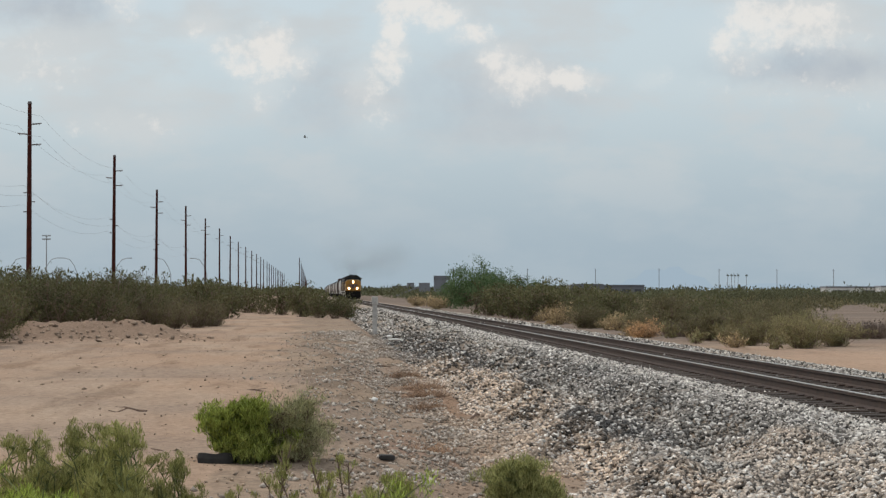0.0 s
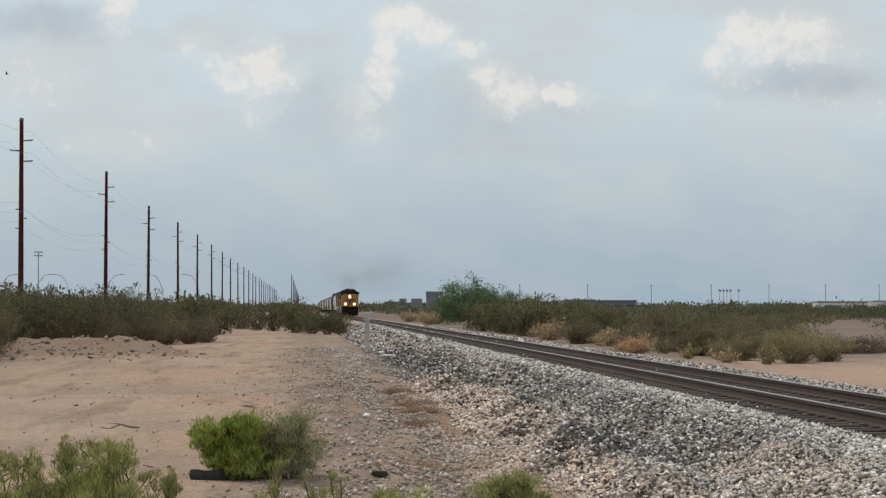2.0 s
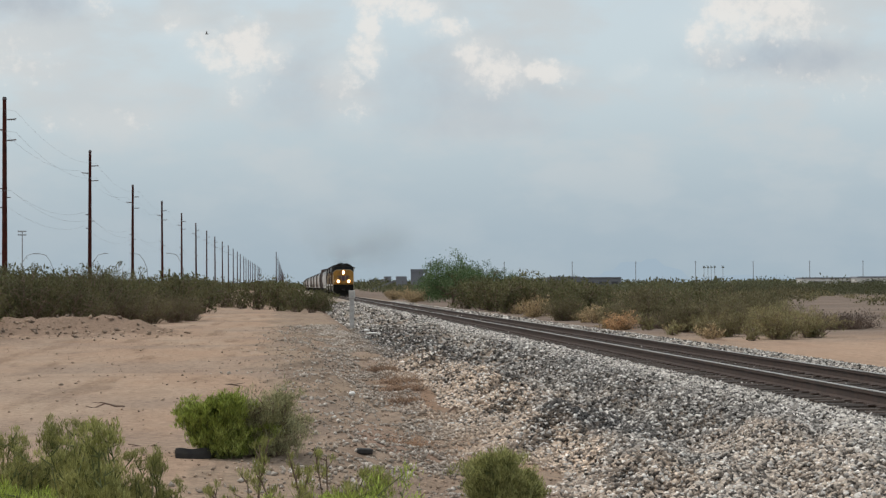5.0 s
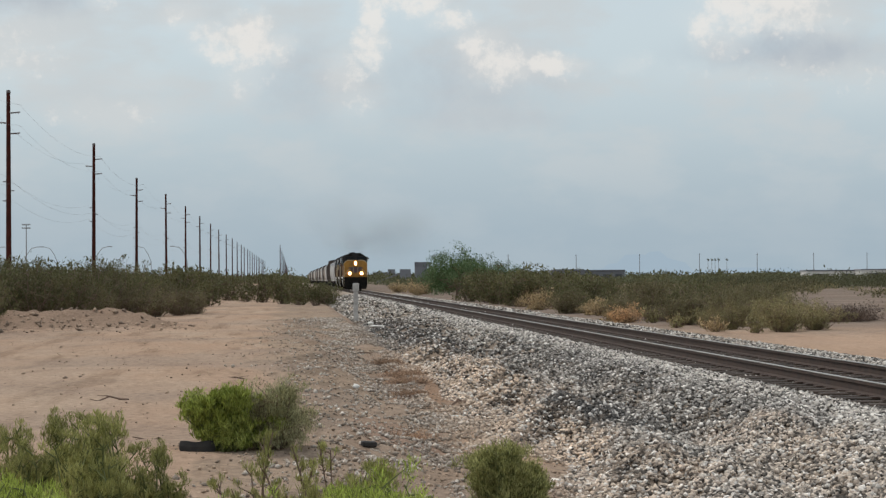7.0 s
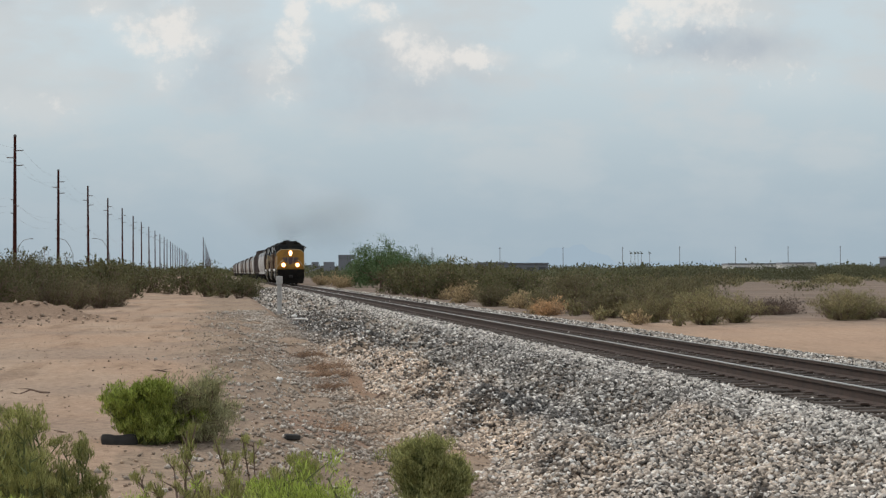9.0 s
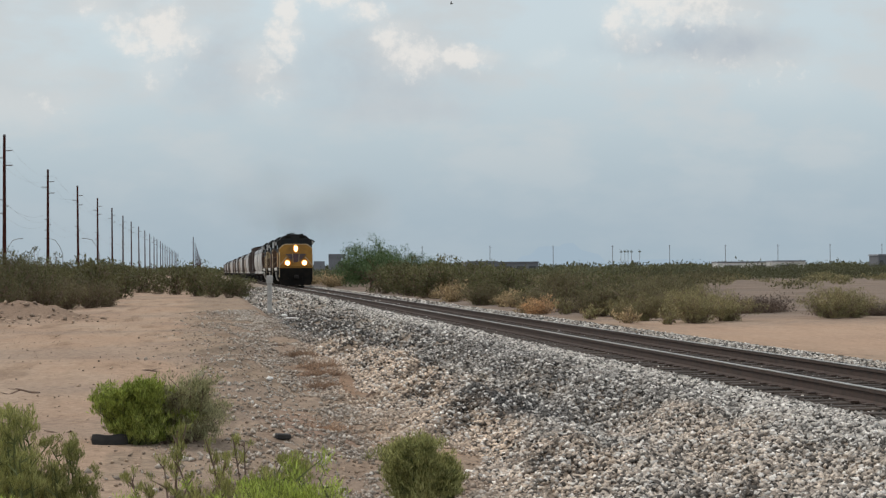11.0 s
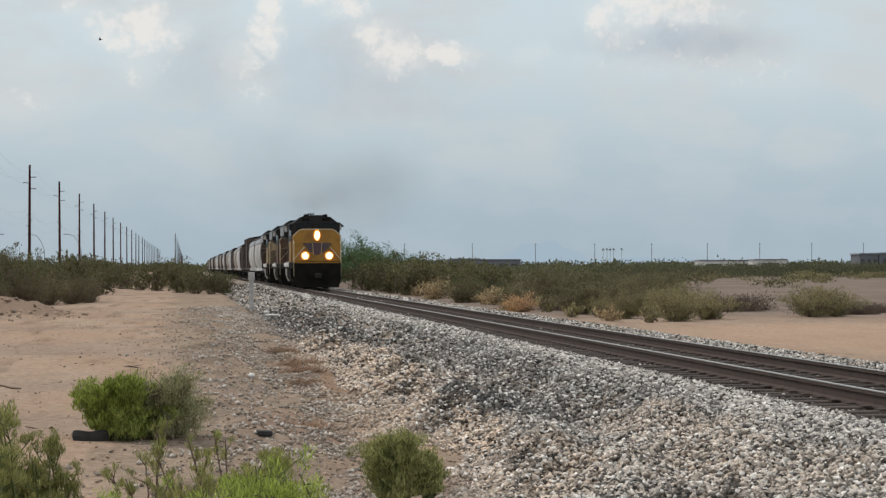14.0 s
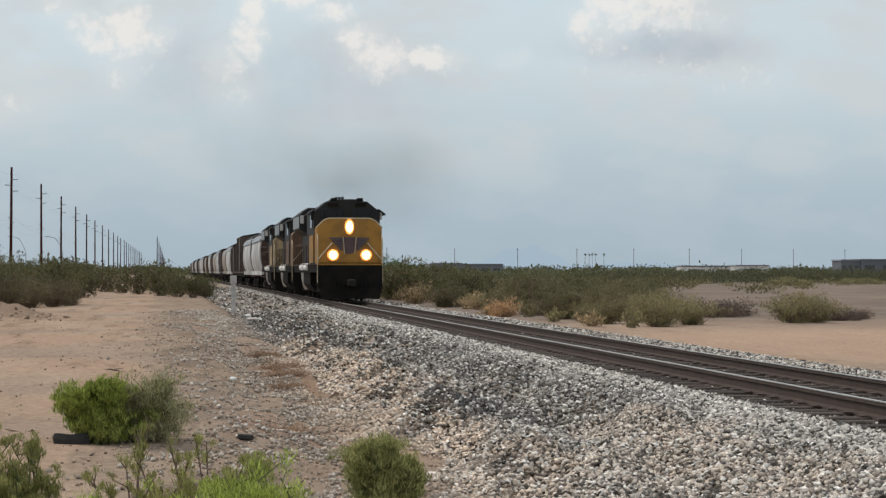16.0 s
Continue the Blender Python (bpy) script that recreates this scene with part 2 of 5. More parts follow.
# dusty buff and darker basalt stretches of the ballast: middle, half sizes, weight
DUST = [(3.3, 36.0, 0.8, 7.5, 1.0), (2.9, 45.0, 0.7, 8.0, 0.85), (2.85, 24.0, 0.8, 3.6, 0.95), (2.6, 30.0, 0.6, 4.0, 0.8), (3.1, 18.5, 0.8, 2.6, 0.55), (4.6, 17.0, 1.2, 2.6, 0.35), (5.2, 21.0, 0.5, 3.0, 0.45), (4.2, 33.0, 0.35, 5.0, 0.5)]
BASALT = [(4.0, 27.5, 1.0, 4.5, 1.0), (3.6, 62.0, 1.3, 22.0, 0.8), (5.6, 40.0, 0.7, 14.0, 0.55), (2.2, 20.0, 0.5, 3.0, 0.9), (3.3, 20.5, 0.5, 2.0, 0.6), (5.6, 26.0, 0.6, 4.0, 0.45)]


def stone_material(name, shade, rand, fines=0.0):
    mat = bpy.data.materials.new(name)
    mat.use_nodes = True
    t = mat.node_tree
    b = t.nodes["Principled BSDF"]
    b.inputs["Roughness"].default_value, b.inputs["Specular IOR Level"].default_value = 0.95, 0.06
    co = t.nodes.new("ShaderNodeTexCoord").outputs["Object"]
    rnd = t.nodes.new("ShaderNodeNewGeometry").outputs["Random Per Island"]

    def heap(rows):
        total = None
        for px, py, rx, ry, k in rows:
            m = t.nodes.new("ShaderNodeMapping")
            m.inputs["Location"].default_value, m.inputs["Scale"].default_value = (-px / rx, -py / ry, 0), (1 / rx, 1 / ry, 0)
            t.links.new(co, m.inputs["Vector"])
            ln = t.nodes.new("ShaderNodeVectorMath"); ln.operation = "LENGTH"
            t.links.new(m.outputs[0], ln.inputs[0])
            ragged = math_node(t, "ADD", ln.outputs["Value"], math_node(t, "MULTIPLY", math_node(t, "SUBTRACT", noise_node(t, co, 1.7, 4.0), 0.5), 1.3))
            v = map_range(t, ragged, 1.4, 0.7, 0.0, k)
            total = v if total is None else math_node(t, "MAXIMUM", total, v)
        return total
    col = mix_node(t, map_range(t, noise_node(t, co, 0.9, 5.0, 0.6), 0.4, 0.65, 0.0, 0.55), (0.41, 0.385, 0.352), (0.45, 0.375, 0.30))
    sx = t.nodes.new("ShaderNodeSeparateXYZ")
    t.links.new(co, sx.inputs[0])
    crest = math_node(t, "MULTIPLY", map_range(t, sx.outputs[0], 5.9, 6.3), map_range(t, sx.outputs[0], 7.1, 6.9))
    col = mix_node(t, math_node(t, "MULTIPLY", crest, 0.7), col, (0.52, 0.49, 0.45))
    col = mix_node(t, heap(BASALT), col, (0.135, 0.131, 0.127))
    col = mix_node(t, heap(DUST), col, (0.64, 0.51, 0.40))
    # slanting dark runs: the shade of the furrows painted into the stones
    slant = t.nodes.new("ShaderNodeMapping")
    slant.vector_type = "TEXTURE"
    slant.inputs["Scale"].default_value = (1.0, 8.0, 1.0)
    slant.inputs["Rotation"].default_value = (0, 0, radians(-17))
    t.links.new(co, slant.inputs["Vector"])
    low = math_node(t, "MULTIPLY", map_range(t, sx.outputs[0], 1.4, 2.2), map_range(t, sx.outputs[0], 5.4, 4.4))
    runs = map_range(t, noise_node(t, slant.outputs[0], 2.0, 4.0, 0.6), 0.53, 0.62, 0.0, 0.9)
    col = mix_node(t, math_node(t, "MULTIPLY", runs, low), col, (0.115, 0.096, 0.08))
    # oily brown stain along the track
    stain = math_node(t, "MULTIPLY", map_range(t, sx.outputs[0], 6.85, 7.15), map_range(t, sx.outputs[0], 9.85, 9.6))
    col = mix_node(t, math_node(t, "MULTIPLY", stain, 0.85), col, (0.085, 0.068, 0.058))
    # pale, dark and rusty stones among the rest
    odd = t.nodes.new("ShaderNodeMath"); odd.operation = "FRACT"
    t.links.new(math_node(t, "MULTIPLY", rnd, 7.31), odd.inputs[0])
    col = mix_node(t, map_range(t, odd.outputs[0], 0.78, 0.84, 0.0, rand), col, (0.66, 0.63, 0.59))
    col = mix_node(t, map_range(t, odd.outputs[0], 0.27, 0.22, 0.0, rand), col, (0.06, 0.057, 0.054))
    col = mix_node(t, 1.0, col, map_range(t, rnd, 0, 1, 1 - 0.6 * rand, 1 + 0.6 * rand, smooth=False), "MULTIPLY")
    col = mix_node(t, 1.0, col, map_range(t, noise_node(t, co, 30.0, 3.0, 0.6), 0.3, 0.7, shade * 0.75, shade * 1.25, smooth=False), "MULTIPLY")
    if fines:
        col = mix_node(t, fines, col, GRAVEL)
    t.links.new(col, b.inputs["Base Color"])
    n = t.nodes.new("ShaderNodeBump")
    n.inputs["Strength"].default_value, n.inputs["Distance"].default_value = 0.8, 0.03
    t.links.new(noise_node(t, co, 22.0, 4.0, 0.6), n.inputs["Height"])
    t.links.new(n.outputs[0], b.inputs["Normal"])
    return mat


M_BED = stone_material("ballast_fines", 0.6, 0.0, 0.6)
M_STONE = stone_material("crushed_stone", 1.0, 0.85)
M_STREWN = stone_material("dusty_stone", 1.15, 0.7, 0.45)
M_PEBBLE = material("desert_pebble", (0.34, 0.25, 0.18), 0.9, dark=(0.20, 0.15, 0.115), scale=1.0, amount=0.8, rand=0.4, island=True)
M_STEEL = material("rail_steel", (0.60, 0.56, 0.52), 0.38, metal=1.0, dark=(0.45, 0.40, 0.36), scale=6, amount=0.5)
M_RUST = material("rail_rust", (0.070, 0.046, 0.036), 0.9, dark=(0.04, 0.03, 0.027), scale=5, amount=0.7, fine=0.2)
M_TIE = material("creosoted_tie", (0.070, 0.053, 0.043), 0.9, dark=(0.03, 0.024, 0.02), scale=6, amount=0.8, fine=0.3, fine_scale=25, bump=0.5, rand=0.35)
M_POLE = material("pole_wood", (0.058, 0.017, 0.013), 0.95, dark=(0.028, 0.011, 0.010), scale=2, amount=0.8, rand=0.2, spec=0.1)
M_INSUL = material("insulator", (0.13, 0.11, 0.11), 0.4, dark=(0.07, 0.06, 0.06))
M_WIRE = material("wire", (0.30, 0.31, 0.32), 0.6)
M_GALV = material("galvanised_steel", (0.30, 0.32, 0.34), 0.5, metal=0.3, scale=4)
M_CONC = material("post_concrete", (0.46, 0.45, 0.43), 0.9, dark=(0.26, 0.25, 0.24), scale=5, amount=0.6, fine=0.15)
M_RUBBER = material("tyre_rubber", (0.018, 0.018, 0.019), 0.75, dark=(0.05, 0.045, 0.04), scale=8, amount=0.5)
M_TWIG = material("twig_bark", (0.19, 0.13, 0.10), 0.9, dark=(0.10, 0.07, 0.055), scale=8)
M_TWIG_GREEN = material("green_twig", (0.13, 0.15, 0.05), 0.8, dark=(0.08, 0.09, 0.035), scale=8)
L_BROOM = leaf_material("broom_leaf", (0.29, 0.35, 0.07), (0.43, 0.48, 0.13), 0.5)
L_BROOM_DULL = leaf_material("dull_broom_leaf", (0.30, 0.30, 0.105), (0.40, 0.385, 0.15))
L_BROOM_GREY = leaf_material("grey_broom_leaf", (0.27, 0.265, 0.135), (0.345, 0.33, 0.19))
L_BROOM_DEEP = leaf_material("deep_broom_leaf", (0.26, 0.265, 0.10), (0.37, 0.36, 0.15), 0.5)
L_CREOSOTE = leaf_material("creosote_leaf", (0.102, 0.106, 0.046), (0.140, 0.128, 0.062))
L_DRY = leaf_material("dry_shrub_leaf", (0.30, 0.255, 0.13), (0.21, 0.195, 0.095))
L_OLIVE = leaf_material("olive_shrub_leaf", (0.185, 0.162, 0.085), (0.13, 0.118, 0.062))
L_STRAW = leaf_material("straw_leaf", (0.42, 0.32, 0.18), (0.33, 0.25, 0.14))
L_ORANGE = leaf_material("burnt_grass", (0.52, 0.32, 0.16), (0.42, 0.28, 0.16))
L_WEED = leaf_material("brown_weed", (0.40, 0.265, 0.175), (0.32, 0.215, 0.145))
L_CHAR = leaf_material("dead_brush_leaf", (0.10, 0.075, 0.06), (0.15, 0.11, 0.085))
L_TREE = leaf_material("tree_leaf", (0.08, 0.135, 0.055), (0.12, 0.165, 0.075))
L_FAR = leaf_material("far_wood_leaf", (0.082, 0.092, 0.045), (0.118, 0.115, 0.062))
M_YELLOW = material("armour_yellow_paint", (0.34, 0.17, 0.028), 0.55, dark=(0.17, 0.09, 0.02), scale=1.2, amount=0.75, fine=0.12, spec=0.3)
M_DULL = material("dulled_yellow_paint", (0.40, 0.30, 0.17), 0.65, dark=(0.09, 0.06, 0.04), scale=1.4, amount=0.85, spec=0.25)
M_SOOT = material("sooty_yellow_paint", (0.17, 0.10, 0.06), 0.7, dark=(0.06, 0.038, 0.028), scale=0.9, amount=0.9, spec=0.25)
M_GREYROOF = material("dark_grey_paint", (0.022, 0.022, 0.022), 0.6, dark=(0.012, 0.012, 0.012), scale=1.5, amount=0.6, spec=0.2)
# grime and the shade of the locomotive flank, mixed into one brown
M_GRIME_SHADE = material("grimy_shaded_paint", (0.105, 0.062, 0.044), 0.7, dark=(0.026, 0.019, 0.016), scale=0.7, amount=0.9, spec=0.25)
M_BLACK = material("underframe_black", (0.009, 0.0085, 0.008), 0.9, dark=(0.022, 0.017, 0.013), scale=2, amount=0.6, spec=0.12)
M_TRUCK = material("truck_grey", (0.022, 0.020, 0.019), 0.75, dark=(0.012, 0.012, 0.012), scale=2, spec=0.15)
M_CREAM = material("cream_rail_paint", (0.50, 0.42, 0.28), 0.6, dark=(0.22, 0.17, 0.11), scale=2)
M_WHITE = material("off_white", (0.80, 0.79, 0.76), 0.6, dark=(0.6, 0.57, 0.53), scale=3)
M_BLUE = material("emblem_blue", (0.075, 0.06, 0.075), 0.5)
M_RED = material("emblem_red", (0.085, 0.045, 0.05), 0.5)
M_GLASS = material("cab_glass", (0.02, 0.022, 0.024), 0.12, dark=(0.015, 0.018, 0.02), spec=0.12)
M_LAMP = material("lamp_lens", (0.9, 0.8, 0.6), 0.3, emit=(1.0, 0.78, 0.42), power=7.0)
# orange emission round the lenses, painting the lamps' halo
M_LAMP_HALO = material("lamp_halo", (0.5, 0.33, 0.12), 0.4, emit=(1.0, 0.36, 0.07), power=1.5)
M_HOPPER = material("hopper_grey_paint", (0.55, 0.55, 0.54), 0.55, dark=(0.22, 0.20, 0.18), scale=0.5, amount=0.8, rand=0.22)
M_HOPPER_TAN = material("hopper_tan_paint", (0.32, 0.27, 0.22), 0.65, dark=(0.15, 0.12, 0.10), scale=0.8, amount=0.7, rand=0.08)
M_BOXCAR = material("boxcar_brown_paint", (0.075, 0.052, 0.044), 0.7, dark=(0.04, 0.032, 0.029), scale=0.9, amount=0.7, rand=0.15)
# black hill surface; its emission is the painted haze
M_HILL_HAZE = material("hill_haze_glow", (0.0, 0.0, 0.0), 1.0, spec=0.0, emit=(0.366, 0.466, 0.553), power=1.0)
M_SHED = material("far_shed_paint", (0.17, 0.18, 0.20), 0.8, dark=(0.11, 0.115, 0.13), scale=0.1, rand=0.2)
M_SHED_WHITE = material("far_white_wall", (0.72, 0.71, 0.69), 0.8, dark=(0.55, 0.53, 0.5), scale=0.05)
M_DARKWIN = material("dark_opening", (0.05, 0.055, 0.06), 0.5)

# ---- mesh helpers ----


def box(bm, cx, cy, cz, sx, sy, sz, rx=0, ry=0, rz=0, bevel=0.0):
    made = bmesh.ops.create_cube(bm, size=1.0, matrix=pose(cx, cy, cz, rx, ry, rz) @ Matrix.Diagonal((sx, sy, sz, 1)))
    if bevel:
        edges = {e for v in made["verts"] for e in v.link_edges}
        bmesh.ops.bevel(bm, geom=list(edges), offset=bevel, segments=1, affect="EDGES", profile=0.5)


def tube(bm, a, b, r0, r1=None, n=8, caps=True):
    a, b = Vector(a), Vector(b)
    r1 = r0 if r1 is None else r1
    q = (b - a).to_track_quat("Z", "Y").to_matrix()
    rings = []
    for p, r in ((a, r0), (b, r1)):
        rings.append([bm.verts.new(p + q @ Vector((r * math.cos(2 * math.pi * i / n), r * math.sin(2 * math.pi * i / n), 0))) for i in range(n)])
    for i in range(n):
        bm.faces.new((rings[0][i], rings[0][(i + 1) % n], rings[1][(i + 1) % n], rings[1][i]))
    if caps:
        bm.faces.new(rings[0][::-1]); bm.faces.new(rings[1])


def prism(bm, profile, y0, y1):
    """A profile of (x, z), anticlockwise as seen from -y, drawn out along y."""
    a = [bm.verts.new((x, y0, z)) for x, z in profile]
    b = [bm.verts.new((x, y1, z)) for x, z in profile]
    n = len(profile)
    bm.faces.new(a)
    bm.faces.new(b[::-1])
    for i in range(n):
        bm.faces.new((a[(i + 1) % n], a[i], b[i], b[(i + 1) % n]))


def mesh_of(name, bm, mat, smooth=False):
    me = bpy.data.meshes.new(name)
    bmesh.ops.recalc_face_normals(bm, faces=bm.faces)
    bm.to_mesh(me)
    bm.free()
    me.materials.append(mat)
    if smooth:
        me.polygons.foreach_set("use_smooth", [True] * len(me.polygons))
    return me


def part(name, bm, mat, parent=None, label="", smooth=False):
    ob = new(name, mesh_of(name, bm, mat, smooth))
    ob.parent = parent
    if label:
        ob["label"] = label
    return ob


def one(fn, *args, **kw):
    bm = bmesh.new()
    fn(bm, *args, **kw)
    return bm


def mesh_arrays(name, verts, faces, mat):
    """A mesh from numpy arrays: verts (n, 3), faces (m, k)."""
    me = bpy.data.meshes.new(name)
    m, k = faces.shape
    me.vertices.add(len(verts)); me.loops.add(m * k); me.polygons.add(m)
    me.vertices.foreach_set("co", np.asarray(verts, np.float32).ravel())
    me.loops.foreach_set("vertex_index", faces.astype(np.int32).ravel())
    me.polygons.foreach_set("loop_start", np.arange(m, dtype=np.int32) * k)
    me.update(calc_edges=True)
    me.materials.append(mat)
    return me

# ---- ground ----


def hash_noise(x, y, scale, seed=0):
    """Smooth value noise on arrays."""
    x, y = np.asarray(x, float) / scale, np.asarray(y, float) / scale
    xi, yi = np.floor(x), np.floor(y)
    fx, fy = x - xi, y - yi
    fx, fy = fx * fx * (3 - 2 * fx), fy * fy * (3 - 2 * fy)

    def h(a, b):
        s = np.sin(a * 127.1 + b * 311.7 + seed * 74.7) * 43758.5453
        return s - np.floor(s)
    return (h(xi, yi) * (1 - fx) + h(xi + 1, yi) * fx) * (1 - fy) + (h(xi, yi + 1) * (1 - fx) + h(xi + 1, yi + 1) * fx) * fy - 0.5


def ground_z(x, y):
    x, y = np.asarray(x, float), np.asarray(y, float)
    near = np.exp(-(np.hypot(x, y) / 160) ** 2)
    z = near * (0.10 * hash_noise(x, y, 6.0) + 0.05 * hash_noise(x, y, 1.7, 1) + 0.025 * hash_noise(x, y, 0.5, 2))
    # the shallow ditch along the foot of the ballast, filled further on
    z = z - 0.30 * np.exp(-((x - 1.9) / 1.0) ** 2) * np.clip((95 - y) / 60, 0, 1)
    rut = np.exp(-((x - 1.2) / 1.5) ** 2) * np.clip((70 - y) / 20, 0, 1)
    z = z + rut * (0.17 * hash_noise(x - 0.30 * y, y * 0.16, 0.5, 12) + 0.12 * hash_noise(x + 0.1 * y, y, 0.9, 14) + 0.07 * hash_noise(x, y, 0.35, 13))
    # small washed-out edges running slantwise into the ditch
    for x0, y0, slope, y1, drop in ((-0.67, 39.9, 0.26, 53.0, 0.13), (0.2, 27.0, 0.22, 35.0, 0.09), (-1.2, 33.0, 0.15, 40.0, 0.07)):
        d = x - (x0 + (y - y0) * slope + 0.25 * hash_noise(x * 0, y, 1.1, 31))
        span = np.clip((y - y0) / 1.5, 0, 1) * np.clip((y1 - y) / 1.5, 0, 1)
        z = z - drop * span / (1 + np.exp(np.clip(-d / 0.05, -40, 40))) * np.exp(-np.clip(d, 0, None) / 1.3)
    # a low bank of pushed-up earth before the thicket
    z = z + np.exp(-((y - 74 + 0.3 * (x + 8)) / 3.5) ** 2) * np.exp(-((x + 8.0) / 3.2) ** 4) * (0.60 + 0.5 * hash_noise(x, y, 1.3, 5) + 0.3 * hash_noise(x, y, 0.45, 6))
    bed = np.clip((x - 2.2) / 1.0, 0, 1) * np.clip((12.2 - x) / 1.0, 0, 1)
    return z * (1 - bed) - 0.42 * bed


def steps(lo, hi, fine_lo, fine_hi, fine, grow=1.12):
    mid = list(np.arange(fine_lo, fine_hi, fine))
    left, d, v = [], fine, fine_lo
    while v > lo:
        d *= grow; v -= d; left.append(v)
    right, d, v = [], fine, mid[-1]
    while v < hi:
        d *= grow; v += d; right.append(v)
    return np.array(left[::-1] + mid + right)


def build_ground():
    xs, ys = steps(-4600, 4600, -14, 16, 0.2), steps(-4600, 4800, -12, 90, 0.3)
    gx, gy = np.meshgrid(xs, ys)
    v = np.stack([gx, gy, ground_z(gx, gy)], -1).reshape(-1, 3)
    nx, ny = len(xs), len(ys)
    i = (np.arange(ny - 1)[:, None] * nx + np.arange(nx - 1)[None]).ravel()
    me = mesh_arrays("ground", v, np.stack([i, i + 1, i + nx + 1, i + nx], 1), M_DIRT)
    me.polygons.foreach_set("use_smooth", [True] * len(me.polygons))
    tagged(new("ground", me), "dry pinkish desert dirt with grey gravelly patches", "ground", kind="structure")


BED = [(2.3, -0.34), (3.2, -0.22), (4.4, -0.10), (5.6, 0.03), (6.45, 0.125), (7.0, 0.10), (9.7, 0.10), (10.1, 0.15), (10.8, 0.15), (11.7, 0.0), (12.2, -0.12)]


def bed_z(x, y):
    x, y = np.asarray(x, float), np.asarray(y, float)
    xs, zs = np.array([p[0] for p in BED]), np.array([p[1] for p in BED])
    fade = np.clip((x - 2.4) / 0.9, 0, 1) * np.clip((6.3 - x) / 0.9, 0, 1)
    wob = fade * (0.14 * hash_noise(x, y * 0.6, 1.5, 8) + 0.34 * hash_noise(x - 0.30 * y, y * 0.14, 0.6, 10) + 0.12 * hash_noise(x - 0.34 * y, y * 0.2, 0.24, 11) + 0.06 * hash_noise(x, y, 0.5, 9))
    # a slumped ridge and the hollow behind it
    lump = np.clip((y - 14) / 6, 0, 1) * np.clip((75 - y) / 20, 0, 1)
    slump = lump * (0.17 * np.exp(-((x - 3.7 - 0.5 * hash_noise(x * 0, y, 5.0, 15)) / 0.4) ** 2) - 0.10 * np.exp(-((x - 4.7) / 0.5) ** 2))
    return np.interp(x, xs, zs) + wob + slump


def build_bed():
    xs = np.concatenate([np.arange(2.2, 7.0, 0.1), [7.0, 7.6, 8.3, 9.0, 9.7], np.arange(9.9, 12.3, 0.3)])
    ys = steps(-300, 3600, -12, 70, 0.25, 1.1)
    gx, gy = np.meshgrid(xs, ys)
    gx2 = gx + np.where(gx < 2.8, 0.8 * hash_noise(gx * 0, gy, 1.6, 3), 0)
    gz = bed_z(gx, gy) - 0.02
    gz[:, 0] = -0.8; gz[:, -1] = -0.4
    v = np.stack([gx2, gy, gz], -1).reshape(-1, 3)
    nx, ny = len(xs), len(ys)
    i = (np.arange(ny - 1)[:, None] * nx + np.arange(nx - 1)[None]).ravel()
    me = mesh_arrays("ballast_bed", v, np.stack([i, i + 1, i + nx + 1, i + nx], 1), M_BED)
    tagged(new("ballast_bed", me), "grey crushed-stone bed under the railway line", "ballast", kind="structure")


def stones(name, mat, places, sizes, rng, label, category, sunk=0.25):
    """Many small broken stones, each an uneven octahedron-like lump, joined."""
    n = len(places)
    base = np.array([(1, 0, 0), (0.1, 1, 0), (-1, 0.1, 0), (0, -1, 0.1), (0.1, 0, 1), (0, 0, -1)], float)
    tri = np.array([(0, 1, 4), (1, 2, 4), (2, 3, 4), (3, 0, 4), (1, 0, 5), (2, 1, 5), (3, 2, 5), (0, 3, 5)])
    v = base[None] * rng.uniform(0.65, 1.35, (n, 6, 1)) * np.stack([rng.uniform(0.8, 1.3, n), rng.uniform(0.6, 1.0, n), rng.uniform(0.5, 0.9, n)], 1)[:, None]
    a, b = rng.uniform(0, 6.283, n), rng.uniform(-0.7, 0.7, n)
    ca, sa, cb, sb = np.cos(a), np.sin(a), np.cos(b), np.sin(b)
    x, y, z = v[..., 0], v[..., 1], v[..., 2]
    x, z = x * cb[:, None] + z * sb[:, None], -x * sb[:, None] + z * cb[:, None]
    x, y = x * ca[:, None] - y * sa[:, None], x * sa[:, None] + y * ca[:, None]
    v = np.stack([x, y, z], -1) * (sizes[:, None, None] * 0.5) + places[:, None]
    v[..., 2] += (sizes * (0.5 - sunk) * 0.6)[:, None]
    f = (tri[None] + np.arange(n)[:, None, None] * 6).reshape(-1, 3)
    return tagged(new(name, mesh_arrays(name, v.reshape(-1, 3), f, mat)), label, category, kind="stuff")


